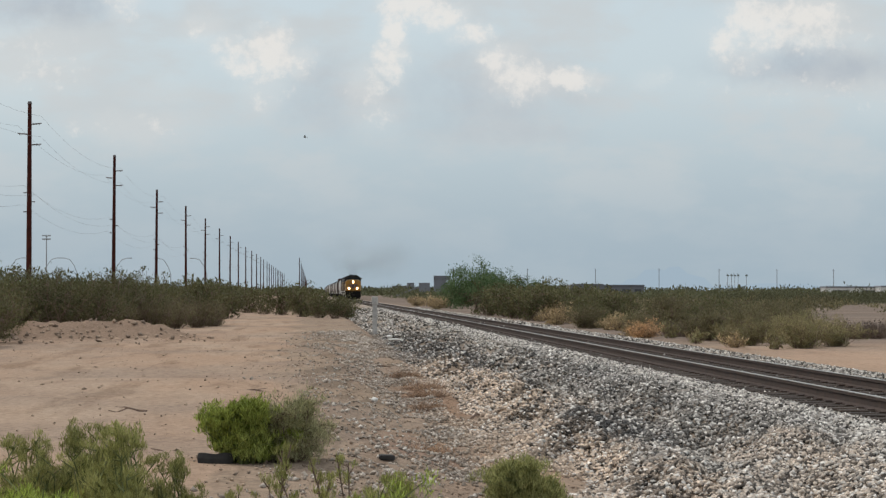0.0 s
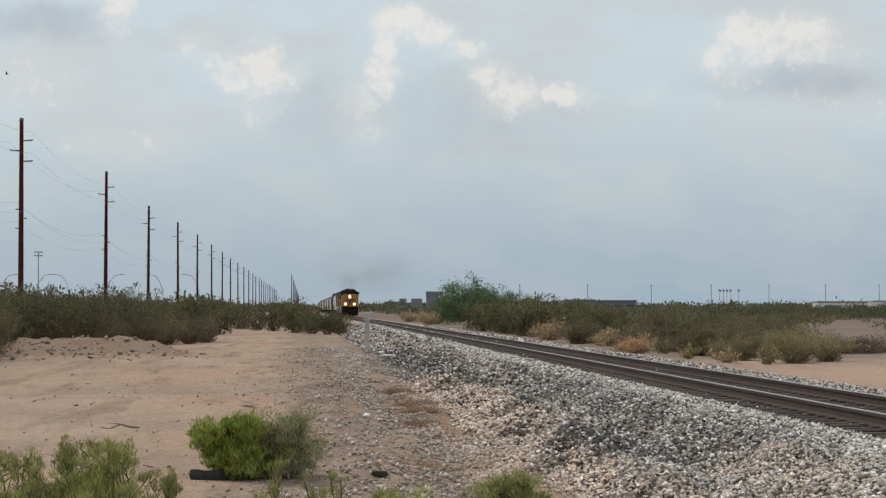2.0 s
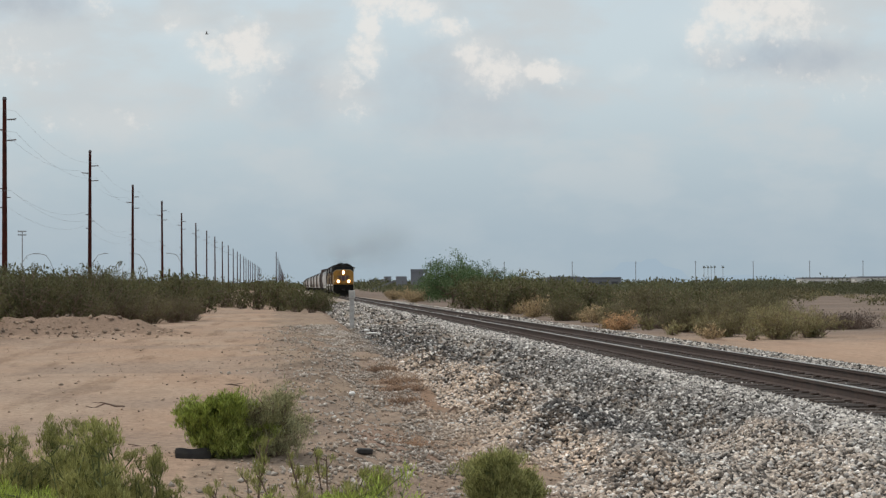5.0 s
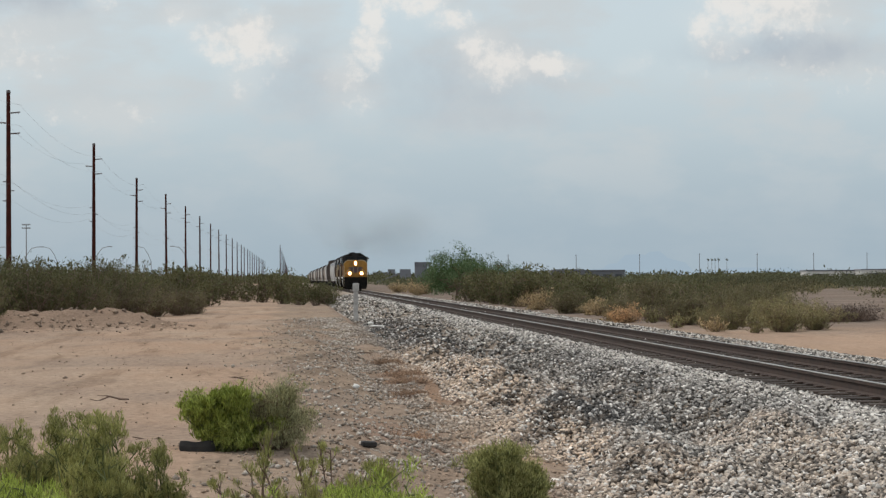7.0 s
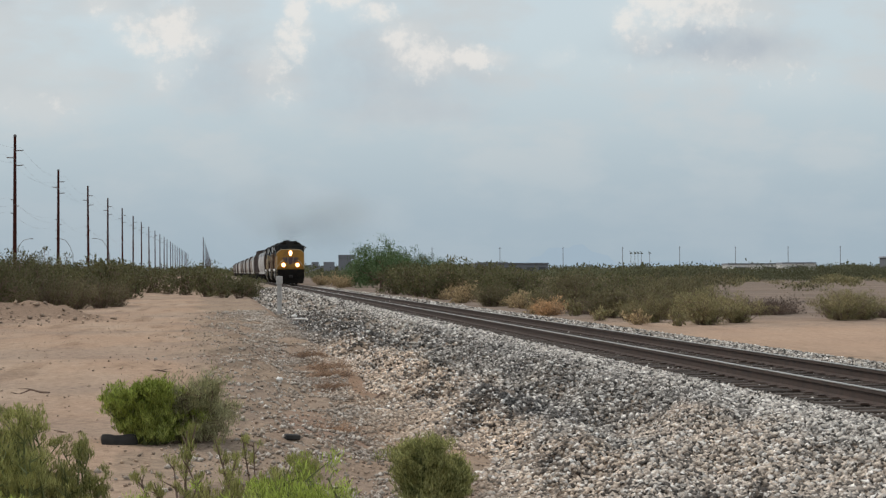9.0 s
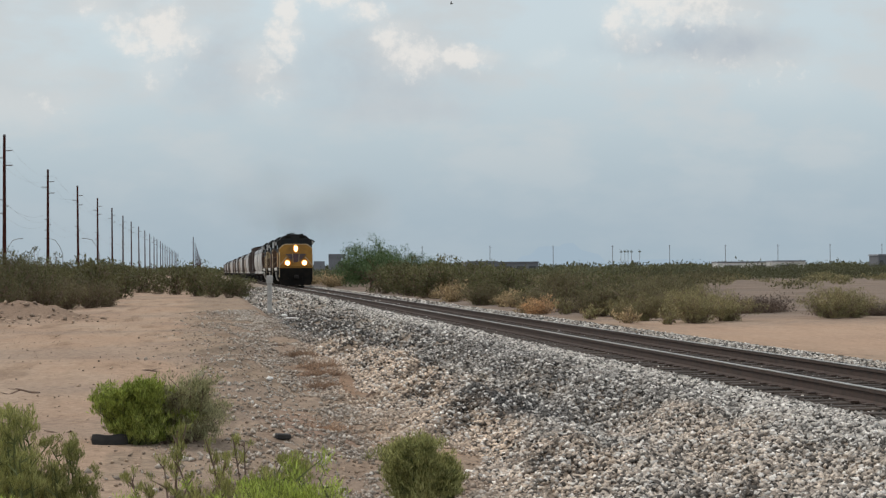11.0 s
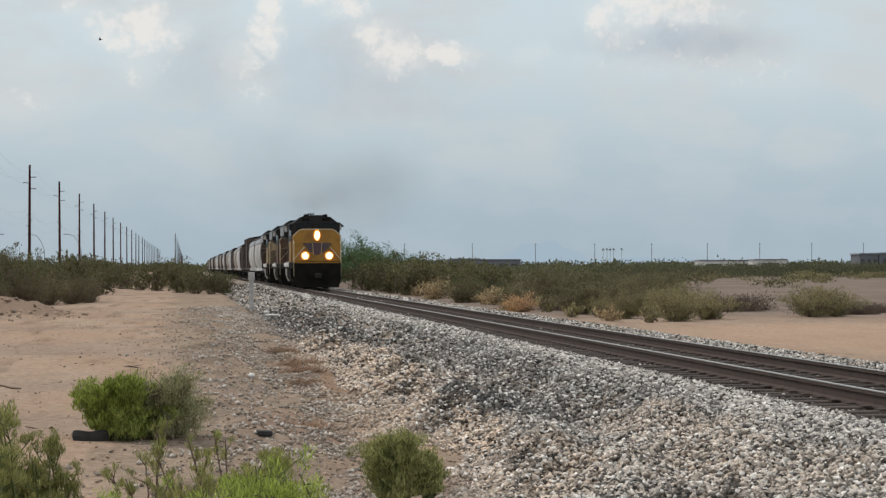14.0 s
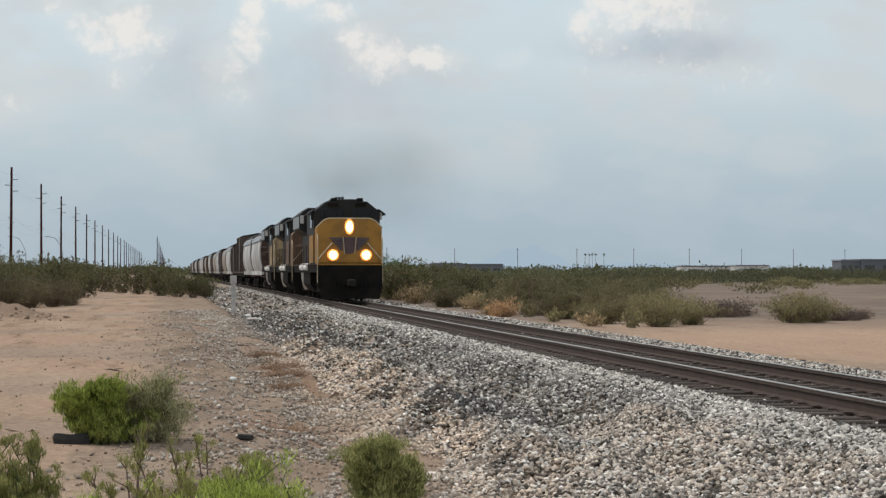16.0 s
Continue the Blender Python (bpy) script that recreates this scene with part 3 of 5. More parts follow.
def build_stones():
    rng = np.random.default_rng(4)
    xs, ys, ss = [], [], []
    for y0, y1, count, size in ((-30, 11, 9000, 0.10), (11, 24, 34000, 0.064), (24, 45, 35000, 0.070), (45, 90, 20000, 0.095), (90, 200, 8000, 0.16)):
        x = rng.uniform(2.3, 7.0, count)
        xs.append(x); ys.append(rng.uniform(y0, y1, count)); ss.append(size * rng.uniform(0.55, 1.35, count))
        m = count // 4
        xs.append(rng.uniform(9.7, 12.1, m)); ys.append(rng.uniform(y0, y1, m)); ss.append(size * rng.uniform(0.6, 1.3, m))
        m = count // 9
        xs.append(rng.uniform(7.05, 9.65, m)); ys.append(rng.uniform(y0, y1, m)); ss.append(size * rng.uniform(0.5, 1.0, m))
    x, y, s = np.concatenate(xs), np.concatenate(ys), np.concatenate(ss)
    keep = x > 2.55 + 1.3 * hash_noise(x * 0, y, 2.2, 3) + rng.normal(0, 0.25, len(x))
    x, y, s = x[keep], y[keep], s[keep]
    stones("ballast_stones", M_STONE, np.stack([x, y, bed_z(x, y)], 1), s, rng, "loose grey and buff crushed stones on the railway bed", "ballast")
    # ballast strewn thinly over the ditch, thinning away from the line
    n = 62000
    y = 12 + 75 * rng.uniform(0, 1, n) ** 1.5
    x = 3.0 - np.abs(rng.normal(0, 1.15, n)) + 0.5 * hash_noise(y * 0, y, 2.0, 3)
    keep = rng.uniform(0, 1, n) < np.clip(0.55 + 2.2 * hash_noise(x * 1.6, y * 0.35, 0.8, 21), 0, 1)
    x, y = x[keep], y[keep]
    stones("strewn_stones", M_STREWN, np.stack([x, y, np.maximum(ground_z(x, y), np.where(x > 2.25, bed_z(x, y), -9))], 1), (0.020 + 0.055 * rng.uniform(0, 1, len(x)) ** 1.8) * (1 + y / 120), rng, "grey stones strewn over the ditch beside the ballast", "stones")
    m = 420
    x, y = rng.normal(-8, 2.2, m), rng.normal(72, 3.0, m)
    stones("earth_clods", M_PEBBLE, np.stack([x, y, ground_z(x, y)], 1), 0.05 + 0.22 * rng.uniform(0, 1, m) ** 3, rng, "clods and stones on a low bank of earth", "clods")
    n = 14000
    y = 12 + 70 * rng.uniform(0, 1, n) ** 1.6
    x = np.where(rng.uniform(0, 1, n) < 0.72, rng.normal(1.3, 1.1, n), rng.uniform(-12, 2.6, n))
    keep = x < 3.2
    x, y = x[keep], y[keep]
    s = 0.014 + 0.05 * rng.uniform(0, 1, len(x)) ** 4
    stones("dirt_pebbles", M_PEBBLE, np.stack([x, y, ground_z(x, y)], 1), s, rng, "small brown and grey pebbles scattered over the dirt", "pebbles")
    n = 90
    y = rng.uniform(16, 60, n); x = rng.uniform(-8, 2.4, n)
    stones("loose_rocks", M_PEBBLE, np.stack([x, y, ground_z(x, y)], 1), 0.03 + 0.07 * rng.uniform(0, 1, n) ** 2, rng, "dark rocks lying about on the dirt", "rocks")


# ---- track ----
def build_track():
    track = tagged(new("track"), "single railway line with worn steel rails on dark wooden ties", "railway track", kind="structure")
    prof = [(-0.075, -0.175), (0.075, -0.175), (0.075, -0.160), (0.012, -0.140), (0.012, -0.05), (0.036, -0.042), (0.037, -0.008)]
    prof = prof + [(-x, z) for x, z in prof[::-1]][:-2]
    for x in (XT - 0.755, XT + 0.755):
        web = part("rail", one(prism, [(px + x, pz + ZR - 0.006) for px, pz in prof], -300, 3600), M_RUST, track, "rusty brown rail with a bright worn top")
        part("running_surface", one(box, x, 1650, ZR - 0.004, 0.060, 3900, 0.010), M_STEEL, web, "polished steel running surface")
    rng = random.Random(8)
    bm = bmesh.new()
    box(bm, 0, 0, -0.09, 2.62, 0.225, 0.18, bevel=0.012)
    tie = mesh_of("tie", bm, M_TIE)
    gap, first = 0.54, 12.0
    for i in range(300):
        ob = new("tie", tie)
        ob.parent = track
        ob.matrix_basis = pose(XT + rng.uniform(-0.04, 0.04), first + gap * i + rng.uniform(-0.03, 0.03), ZR - 0.178 + rng.uniform(-0.008, 0.004), 0, 0, rng.uniform(-1.2, 1.2))
    bm = bmesh.new()
    for i in range(140):
        box(bm, XT, first - gap * (1 + i), ZR - 0.268, 2.6, 0.22, 0.18)
    for i in range(700):
        box(bm, XT, first + gap * (300 + i), ZR - 0.268, 2.6, 0.22, 0.18)
    tagged(part("far_ties", bm, M_TIE, track), kind="stuff")
    bm = bmesh.new()
    for i in range(300):
        for x in (XT - 0.755, XT + 0.755):
            box(bm, x, first + gap * i, ZR - 0.174, 0.34, 0.19, 0.02)
    tagged(part("tie_plates", bm, M_RUST, track, "rusty plates under the rails"), kind="stuff")


# ---- plants ----
def leaf_cloud(rng, centres, radius, count, size, slim=0.35, upward=0.5):
    """Small pointed leaves round given centres: arrays of verts and quads."""
    n = len(centres) * count
    c = np.repeat(centres, count, 0)
    p = c + rng.normal(0, 1, (n, 3)) * radius
    d = rng.normal(0, 1, (n, 3)); d[:, 2] = np.abs(d[:, 2]) + upward
    d /= np.linalg.norm(d, axis=1)[:, None]
    s = np.cross(d, rng.normal(0, 1, (n, 3))); s /= np.linalg.norm(s, axis=1)[:, None] + 1e-9
    L = size * rng.uniform(0.6, 1.4, (n, 1))
    v = np.stack([p, p + d * L * 0.5 + s * L * slim * 0.5, p + d * L, p + d * L * 0.5 - s * L * slim * 0.5], 1)
    f = np.arange(n * 4).reshape(n, 4)
    return v.reshape(-1, 3), f


def limbs(bm, rng, base, tip, r, bend=0.15, n=4, pieces=4):
    """A tapered, slightly crooked limb from base to tip. Returns the points on it."""
    base, tip = np.array(base, float), np.array(tip, float)
    pts = [base + (tip - base) * k / pieces + (rng.normal(0, bend, 3) * np.linalg.norm(tip - base) * 0.25 if 0 < k < pieces else 0) for k in range(pieces + 1)]
    for k in range(pieces):
        tube(bm, pts[k], pts[k + 1], r * (1 - k / pieces * 0.75), r * (1 - (k + 1) / pieces * 0.75), n, caps=False)
    return pts


def shrub(name, seed, width, height, stems, sprays, leaves, leaf_size, leaf, twig, label, category="shrub", slim=0.3, fan=0.9, spread=0.10, bare=0.35, lift=0.0, lobes=0, upward=0.5):
    """A bush: many crooked stems fanning from the ground, tufts of leaves along their upper parts."""
    rng = np.random.default_rng(seed)
    root = tagged(new(name), label, category)
    bm = bmesh.new()
    centres = []
    for i in range(stems):
        a, r = rng.uniform(0, 2 * math.pi), math.sqrt(rng.uniform(0, 1)) * fan
        h = height * (1 - 0.45 * r * r) * rng.uniform(0.68, 1.0)
        if lobes:
            k = i % lobes
            a = 2.4 * k + rng.normal(0, 0.22)
            r = min(1.0, (0.25 + 0.7 * ((k * 0.618) % 1.0)) * rng.uniform(0.85, 1.1))
            h = height * (1 - 0.5 * r * r) * (0.78 + 0.22 * ((k * 0.381) % 1.0)) * rng.uniform(0.85, 1.0)
        tip = (math.cos(a) * r * width / 2, math.sin(a) * r * width / 2, h)
        base = (math.cos(a) * 0.12 * width * rng.uniform(0, 1), math.sin(a) * 0.12 * width * rng.uniform(0, 1), -0.05)
        pts = limbs(bm, rng, base, tip, 0.008 + 0.006 * height, 0.22)
        for _ in range(sprays):
            k = rng.uniform(bare, 1.0) ** 0.8 * (len(pts) - 1)
            j = min(int(k), len(pts) - 2)
            p = pts[j] + (pts[j + 1] - pts[j]) * (k - j)
            q = p + rng.normal(0, 1, 3) * spread * width * np.array([1, 1, 0.6]) + [0, 0, 0.03 * height]
            q[2] = max(q[2], 0.06 * height + lift)
            tube(bm, p, q, 0.004 + 0.002 * height, 0.002, 3, caps=False)
            centres.append(q)
    part("branching", bm, twig, root)
    v, f = leaf_cloud(rng, np.array(centres), np.array([1, 1, 0.8]) * spread * width * 0.42, leaves, leaf_size, slim, upward)
    v[:, 2] = np.maximum(v[:, 2], 0.01)
    ob = new("foliage", mesh_arrays("foliage", v, f, leaf))
    ob.parent = root
    return root


def put(thing, x, y, turn=0.0, size=1.0, z=None):
    z = float(ground_z(x, y)) if z is None else z
    thing.scale = (size,) * 3
    thing.matrix_basis = pose(x, y, z, 0, 0, turn) @ Matrix.Diagonal((size, size, size, 1))
    return thing


def again(thing, x, y, turn, size, z=None):
    z = float(ground_z(x, y)) if z is None else z
    old = thing.scale.copy()
    thing.scale = (size,) * 3
    ob = copy_thing(thing, pose(x, y, z, 0, 0, turn))
    thing.scale = old
    return ob


def build_near_plants():
    put(shrub("green_bush", 3, 1.16, 0.68, 110, 10, 42, 0.052, L_BROOM, M_TWIG_GREEN, "bright green broom-like bush on bare dirt beside a scrap of tyre", slim=0.18, spread=0.05, bare=0.12, lobes=12, upward=1.2), -0.68, 20.0, 0)
    put(shrub("grey_bush", 4, 1.12, 0.70, 84, 10, 34, 0.05, L_BROOM_GREY, M_TWIG, "grey-green twiggy bush grown into a brighter green one", slim=0.14, spread=0.07, bare=0.05, lobes=13, upward=1.0), -0.22, 20.3, 30)
    put(shrub("low_bush", 5, 0.74, 0.58, 70, 10, 40, 0.045, L_BROOM_DEEP, M_TWIG_GREEN, "low olive-green bush on the stony slope", slim=0.15, spread=0.075, bare=0.05, lobes=13, upward=1.2), 1.70, 16.1, 0, z=-0.19)
    put(shrub("small_bush", 15, 0.34, 0.40, 26, 8, 34, 0.04, L_BROOM_DEEP, M_TWIG_GREEN, "small olive-green bush beside a larger one on the slope", slim=0.15, spread=0.10, bare=0.05, lobes=5, upward=1.2), 1.98, 16.3, 0, z=-0.19)
    tall = shrub("tall_twiggy_bush", 6, 0.66, 1.02, 34, 10, 60, 0.034, L_BROOM_DULL, M_TWIG_GREEN, "tall olive-green broom bush with upright bare twigs", slim=0.13, fan=0.85, spread=0.062, bare=0.35, upward=1.8)
    put(tall, -1.10, 11.2, 0)
    again(tall, -1.62, 11.6, 130, 0.90)
    again(tall, -0.84, 11.7, 70, 0.80)
    again(tall, -1.32, 11.9, 250, 0.95)
    again(tall, 0.46, 11.3, 20, 0.78)
    thin = shrub("thin_reddish_bush", 7, 0.8, 0.90, 13, 6, 30, 0.04, L_BROOM_DULL, M_TWIG, "sparse bush of thin reddish stems with green tips", slim=0.12, fan=0.85, spread=0.035, bare=0.72, upward=2.5)
    put(thin, -0.10, 11.0, 0)
    again(thin, 0.16, 11.3, 200, 0.93)
    fresh = shrub("fresh_green_bush", 8, 0.86, 0.86, 70, 9, 60, 0.034, L_BROOM, M_TWIG_GREEN, "fresh green bush close by at the foot of the slope", slim=0.15, spread=0.07, bare=0.2, upward=1.6)
    put(fresh, 0.37, 9.6, 0)
    again(fresh, -0.27, 9.6, 80, 0.78)
    again(fresh, 0.06, 9.4, 140, 0.72)
    again(fresh, -1.34, 9.8, 190, 0.97)


def build_thickets():
    rng = random.Random(21)
    kinds = [shrub("creosote_bush", 30 + k, 2.6, 1.75, 34, 7, 24, 0.105, L_CREOSOTE, M_TWIG, "dark olive creosote bush in a thicket", spread=0.09, slim=0.22, bare=0.10, upward=0.25) for k in range(3)]
    far = [shrub("creosote_bush", 33 + k, 2.7, 1.75, 22, 6, 12, 0.16, L_CREOSOTE, M_TWIG, "dark olive creosote bush in a thicket", spread=0.095, slim=0.35, bare=0.10, upward=0.2) for k in range(3)]
    for k in range(3):
        put(far[k], -9.5 - 2 * k, 150 + 12 * k, 50 * k, 1.1)
    spots = []
    for i in range(150):
        y = rng.uniform(72, 230)
        front = -10.8 + (y - 64) * 0.055 if y < 140 else -6.5
        x = front - abs(rng.gauss(0, 1)) * 7 - 0.9
        spots.append((x, y, rng.uniform(0.75, 1.25)))
    for x, y, s in ((-10.6, 62, 0.95), (-11.6, 61, 1.0), (-12.4, 64, 1.1), (-13.8, 70, 1.2), (-12.2, 80, 1.2), (-10.6, 92, 1.2), (-9.0, 97, 1.2), (-8.2, 108, 1.1), (-10.9, 66, 1.0), (-11.8, 70, 1.1), (-10.2, 80, 1.05), (-9.4, 84, 1.1), (-8.6, 90, 1.15), (-7.6, 95, 1.05), (-6.8, 99, 1.0), (-6.0, 104, 1.0), (-13, 76, 1.2), (-11.5, 88, 1.2), (-6.2, 118, 0.9), (-5.5, 130, 1.0), (-7, 140, 1.0), (0.6, 132, 0.85), (1.6, 128, 0.8), (-0.5, 138, 0.9), (2.4, 137, 0.75), (0.2, 146, 0.9), (-2.2, 150, 0.95), (-3.6, 156, 1.0), (2.6, 150, 0.8), (-5.2, 165, 1.0), (-1.0, 170, 1.0)):
        spots.append((x, y, s))
    for n, (x, y, s) in enumerate(spots):
        turn = rng.uniform(0, 360)
        if n < 3:
            put(kinds[n], x, y, turn, s)
        else:
            again((kinds if y < 98 else far)[n % 3], x, y, turn, s * rng.uniform(1.05, 1.42))
    wisp = shrub("wispy_bush", 36, 2.2, 3.4, 11, 6, 9, 0.13, L_CREOSOTE, M_TWIG, "tall thin straggling bush above the thicket", spread=0.06, slim=0.4, fan=0.9, bare=0.6)
    put(wisp, -8.6, 101, 0)
    again(wisp, -7.4, 104, 120, 0.92); again(wisp, -10.0, 106, 40, 0.95); again(wisp, -6.6, 110, 200, 0.8)
    bare = shrub("bare_bush", 37, 2.4, 1.5, 40, 8, 12, 0.11, L_OLIVE, M_TWIG, "half-dead brown bush at the edge of the thicket", spread=0.09, slim=0.2, bare=0.05)
    put(bare, -6.3, 93.0, 0)
    for x, y, k in ((-7.3, 90.0, 1.0), (-5.4, 96.5, 1.0), (-8.3, 87.5, 0.9), (-4.8, 100.0, 0.85)):
        again(bare, x, y, x * 90, k)
    # across the line
    dry = [shrub("dry_bush", 40 + k, 2.4, 1.25, 36, 8, 26, 0.11, leaf, M_TWIG, label, spread=0.085, slim=0.16, bare=0.05, upward=0.6) for k, (leaf, label) in enumerate(((L_DRY, "round straw-olive desert bush on sandy ground"), (L_OLIVE, "round dark olive desert bush on sandy ground")))]
    dspots = [(15.0, 59.6, 0.80), (16.8, 74.0, 0.72), (14.0, 62.5, 0.7), (14.9, 66.5, 1.0), (16.4, 71, 1.15), (13.9, 69.0, 0.9), (18.0, 73, 1.05), (20.3, 62.5, 0.85), (21.4, 63.6, 0.75), (16.3, 60.7, 0.75), (15.2, 84, 1.3), (13.4, 80, 0.8), (12.9, 92, 0.9), (17.4, 86, 1.0), (19.6, 101, 0.9), (15.6, 62.6, 0.85), (18.4, 77, 1.15), (17.4, 70, 0.7)]
    for n, (x, y, s) in enumerate(dspots):
        if n < 2:
            put(dry[n], x, y, n * 50, s)
        else:
            again(dry[0 if y < 64 else 1], x, y, rng.uniform(0, 360), s)
    for x, y, k in ((13.2, 118, 1.15), (14.2, 122, 1.25), (13.4, 128, 1.2), (14.9, 127, 1.25), (13.7, 136, 1.25), (13.0, 144, 1.2), (14.6, 150, 1.3), (15.6, 118, 1.2), (17.0, 124, 1.3), (18.6, 130, 1.25), (15.2, 130, 1.1), (16.4, 140, 1.3), (20.4, 136, 1.2), (18.5, 146, 1.3), (15.0, 108, 0.85), (14.2, 98, 0.7), (20.0, 112, 0.9), (16.8, 92, 0.85), (19.6, 95, 0.9), (15.8, 77, 0.8), (17.9, 80, 0.95), (20.8, 86, 0.8)):
        again((kinds if y < 90 else far)[int(y) % 3], x, y, y * 37 % 360, k * 1.08)
    straw = shrub("straw_bush", 50, 2.0, 0.9, 28, 7, 9, 0.14, L_STRAW, M_TWIG, "dry straw-coloured bush beside the line", spread=0.10, slim=0.3, bare=0.05)
    put(straw, 12.9, 103, 0, 1.0)
    for i in range(18):
        y = rng.uniform(95, 330)
        again(straw, 12.6 + rng.uniform(0, 0.05 * y), y, rng.uniform(0, 360), rng.uniform(0.7, 1.5))
    tufts = [shrub("dry_tuft", 55 + k, 0.8, 0.42, 14, 5, 7, 0.10, leaf, M_TWIG, label, spread=0.12, slim=0.3, bare=0.05) for k, (leaf, label) in enumerate(((L_STRAW, "small straw-coloured tuft of dried grass"), (L_DRY, "small olive-brown tuft of desert weed")))]
    put(tufts[0], 13.0, 60.0); put(tufts[1], 13.8, 58.0)
    for i in range(110):
        y = rng.uniform(64, 150)
        x = rng.uniform(12.4, 14) + abs(rng.gauss(0, 1)) * (y - 58) * 0.07
        again(tufts[i % 3 != 0], x, y, rng.uniform(0, 360), rng.uniform(0.5, 1.5))
    weed = shrub("dry_weed", 52, 1.1, 0.07, 26, 6, 18, 0.045, L_WEED, M_TWIG, "low brown dried weed in the ditch", spread=0.1, slim=0.16, bare=0.05)
    put(weed, 2.15, 36.0, 0)
    for x, y, k in ((1.5, 24.6, 0.8), (2.35, 40.0, 1.1), (2.2, 45.0, 1.0), (2.45, 22.6, 0.5), (2.05, 33.5, 0.9)):
        again(weed, x, y, x * 140, k)
    char = shrub("charred_brush", 53, 2.6, 0.42, 40, 7, 16, 0.09, L_CHAR, M_TWIG, "low pile of dark dead brush on the field", spread=0.1, slim=0.25, bare=0.05)
    put(char, 20.2, 71.5, 0)
    for x, y, k in ((21.3, 73.0, 0.9), (19.2, 73.5, 0.8), (22.2, 68.0, 0.8), (23.4, 67.4, 0.7), (18.3, 70.0, 0.6), (24.6, 69.0, 0.6), (14.4, 76.5, 0.9)):
        again(char, x, y, x * 70, k)
    put(shrub("burnt_grass", 51, 1.6, 0.55, 30, 6, 14, 0.10, L_ORANGE, M_TWIG, "tuft of orange dried grass", spread=0.1, slim=0.2, bare=0.05), 12.5, 73.5, 0)
    for i in range(46):
        y = rng.uniform(98, 260)
        x = 15.5 + rng.uniform(0, 0.30 * (y - 60))
        if 20 < x and y < 150 or x > 0.165 * y:
            continue
        again(far[i % 3], x, y, rng.uniform(0, 360), rng.uniform(0.6, 1.1))


def build_trees():
    def tree(seed, width, height, label):
        rng = np.random.default_rng(seed)
        root = tagged(new("tree"), label, "tree")
        bm = bmesh.new()
        centres = []
        limbs(bm, rng, (0, 0, -0.1), (0.1, 0, height * 0.35), 0.16, 0.1, 8)
        for i in range(34):
            a, r = rng.uniform(0, 6.283), math.sqrt(rng.uniform(0.02, 1))
            tip = (math.cos(a) * r * width / 2, math.sin(a) * r * width / 2, height * (0.25 + 0.7 * math.sqrt(max(0, 1 - r * r)) * rng.uniform(0.7, 1.05)))
            pts = limbs(bm, rng, (0.05, 0, height * rng.uniform(0.1, 0.33)), tip, 0.06, 0.3)
            for _ in range(9):
                centres.append(pts[-1] * rng.uniform(0.7, 1.0) + rng.normal(0, 0.09, 3) * width)
        part("trunk", bm, M_TWIG, root)
        c = np.array(centres); c[:, 2] = np.maximum(c[:, 2], 0.4)
        v, f = leaf_cloud(rng, c, 0.042 * width, 80, 0.17, 0.45)
        ob = new("crown", mesh_arrays("crown", v, f, L_TREE)); ob.parent = root
        return root
    a = tree(60, 7.6, 3.9, "round green mesquite tree beside the line")
    put(a, 17.2, 205, 0)
    again(a, 21.3, 214, 140, 0.80)
    again(a, 25.0, 222, 250, 0.66)


# ---- poles and wires ----
POLE_X, POLE_Y, POLE_GAP, POLE_H = -25.0, 178.0, 73.8, 19.1


def build_poles():
    pole = tagged(new("utility_pole"), "tall reddish-brown wooden power pole with side insulators", "utility pole", "power line")
    part("shaft", one(tube, (0, 0, -0.3), (0, 0, POLE_H), 0.27, 0.17, 10), M_POLE, pole)
    part("cap", one(tube, (0, 0, POLE_H), (0, 0, POLE_H + 0.25), 0.22, 0.16, 10), M_INSUL, pole)
    for s, z in ((1, POLE_H - 1.75), (-1, POLE_H - 2.65), (1, POLE_H - 3.6)):
        arm = part("insulator", one(tube, (s * 0.15, 0, z - 0.04), (s * 1.05, 0, z + 0.05), 0.055, 0.05, 8), M_INSUL, pole)
        bm = bmesh.new()
        for k in range(5):
            x = s * (0.3 + 0.14 * k)
            tube(bm, (x, 0, z - 0.02), (x + s * 0.04, 0, z - 0.01), 0.10, 0.08, 8)
        part("shed", bm, M_INSUL, arm)
    for s, z in ((-1, POLE_H - 7.9), (1, POLE_H - 8.7), (-1, POLE_H - 9.6)):
        part("bracket", one(box, s * 0.33, 0, z, 0.35, 0.1, 0.1), M_INSUL, pole)
    lean = random.Random(5)
    where = [POLE_Y + POLE_GAP * k for k in range(-1, 24)]
    pole.matrix_basis = pose(POLE_X, where[1], -0.65)
    for k, y in enumerate(where):
        if k != 1:
            sink = (0, 0, 0.3, 0.85, 0.3)[k] if k < 5 else 0.0
            copy_thing(pole, pose(POLE_X + lean.uniform(-0.2, 0.2), y, -sink, lean.uniform(-0.3, 0.3), lean.uniform(-0.3, 0.3), 0))
    # a second line running nearly end-on beyond
    for k in range(11):
        copy_thing(pole, pose(-5.6, 1010 + 190 * k, 0.0))
    for s, z in ((1, POLE_H - 1.7), (-1, POLE_H - 2.6), (1, POLE_H - 3.55), (-1, POLE_H - 7.9), (1, POLE_H - 8.7), (-1, POLE_H - 9.6)):
        bm = bmesh.new()
        for k in range(-1, 9):
            y0 = POLE_Y + POLE_GAP * k
            last = None
            for i in range(11):
                q = i / 10
                p = (POLE_X + s * (1.0 if z > 14 else 0.5), y0 + POLE_GAP * q, z - 4 * 1.3 * q * (1 - q))
                if last:
                    tube(bm, last, p, 0.009, 0.009, 3, caps=False)
                last = p
        tagged(part("power_line", bm, M_WIRE), "thin grey power line sagging between poles", "power line")


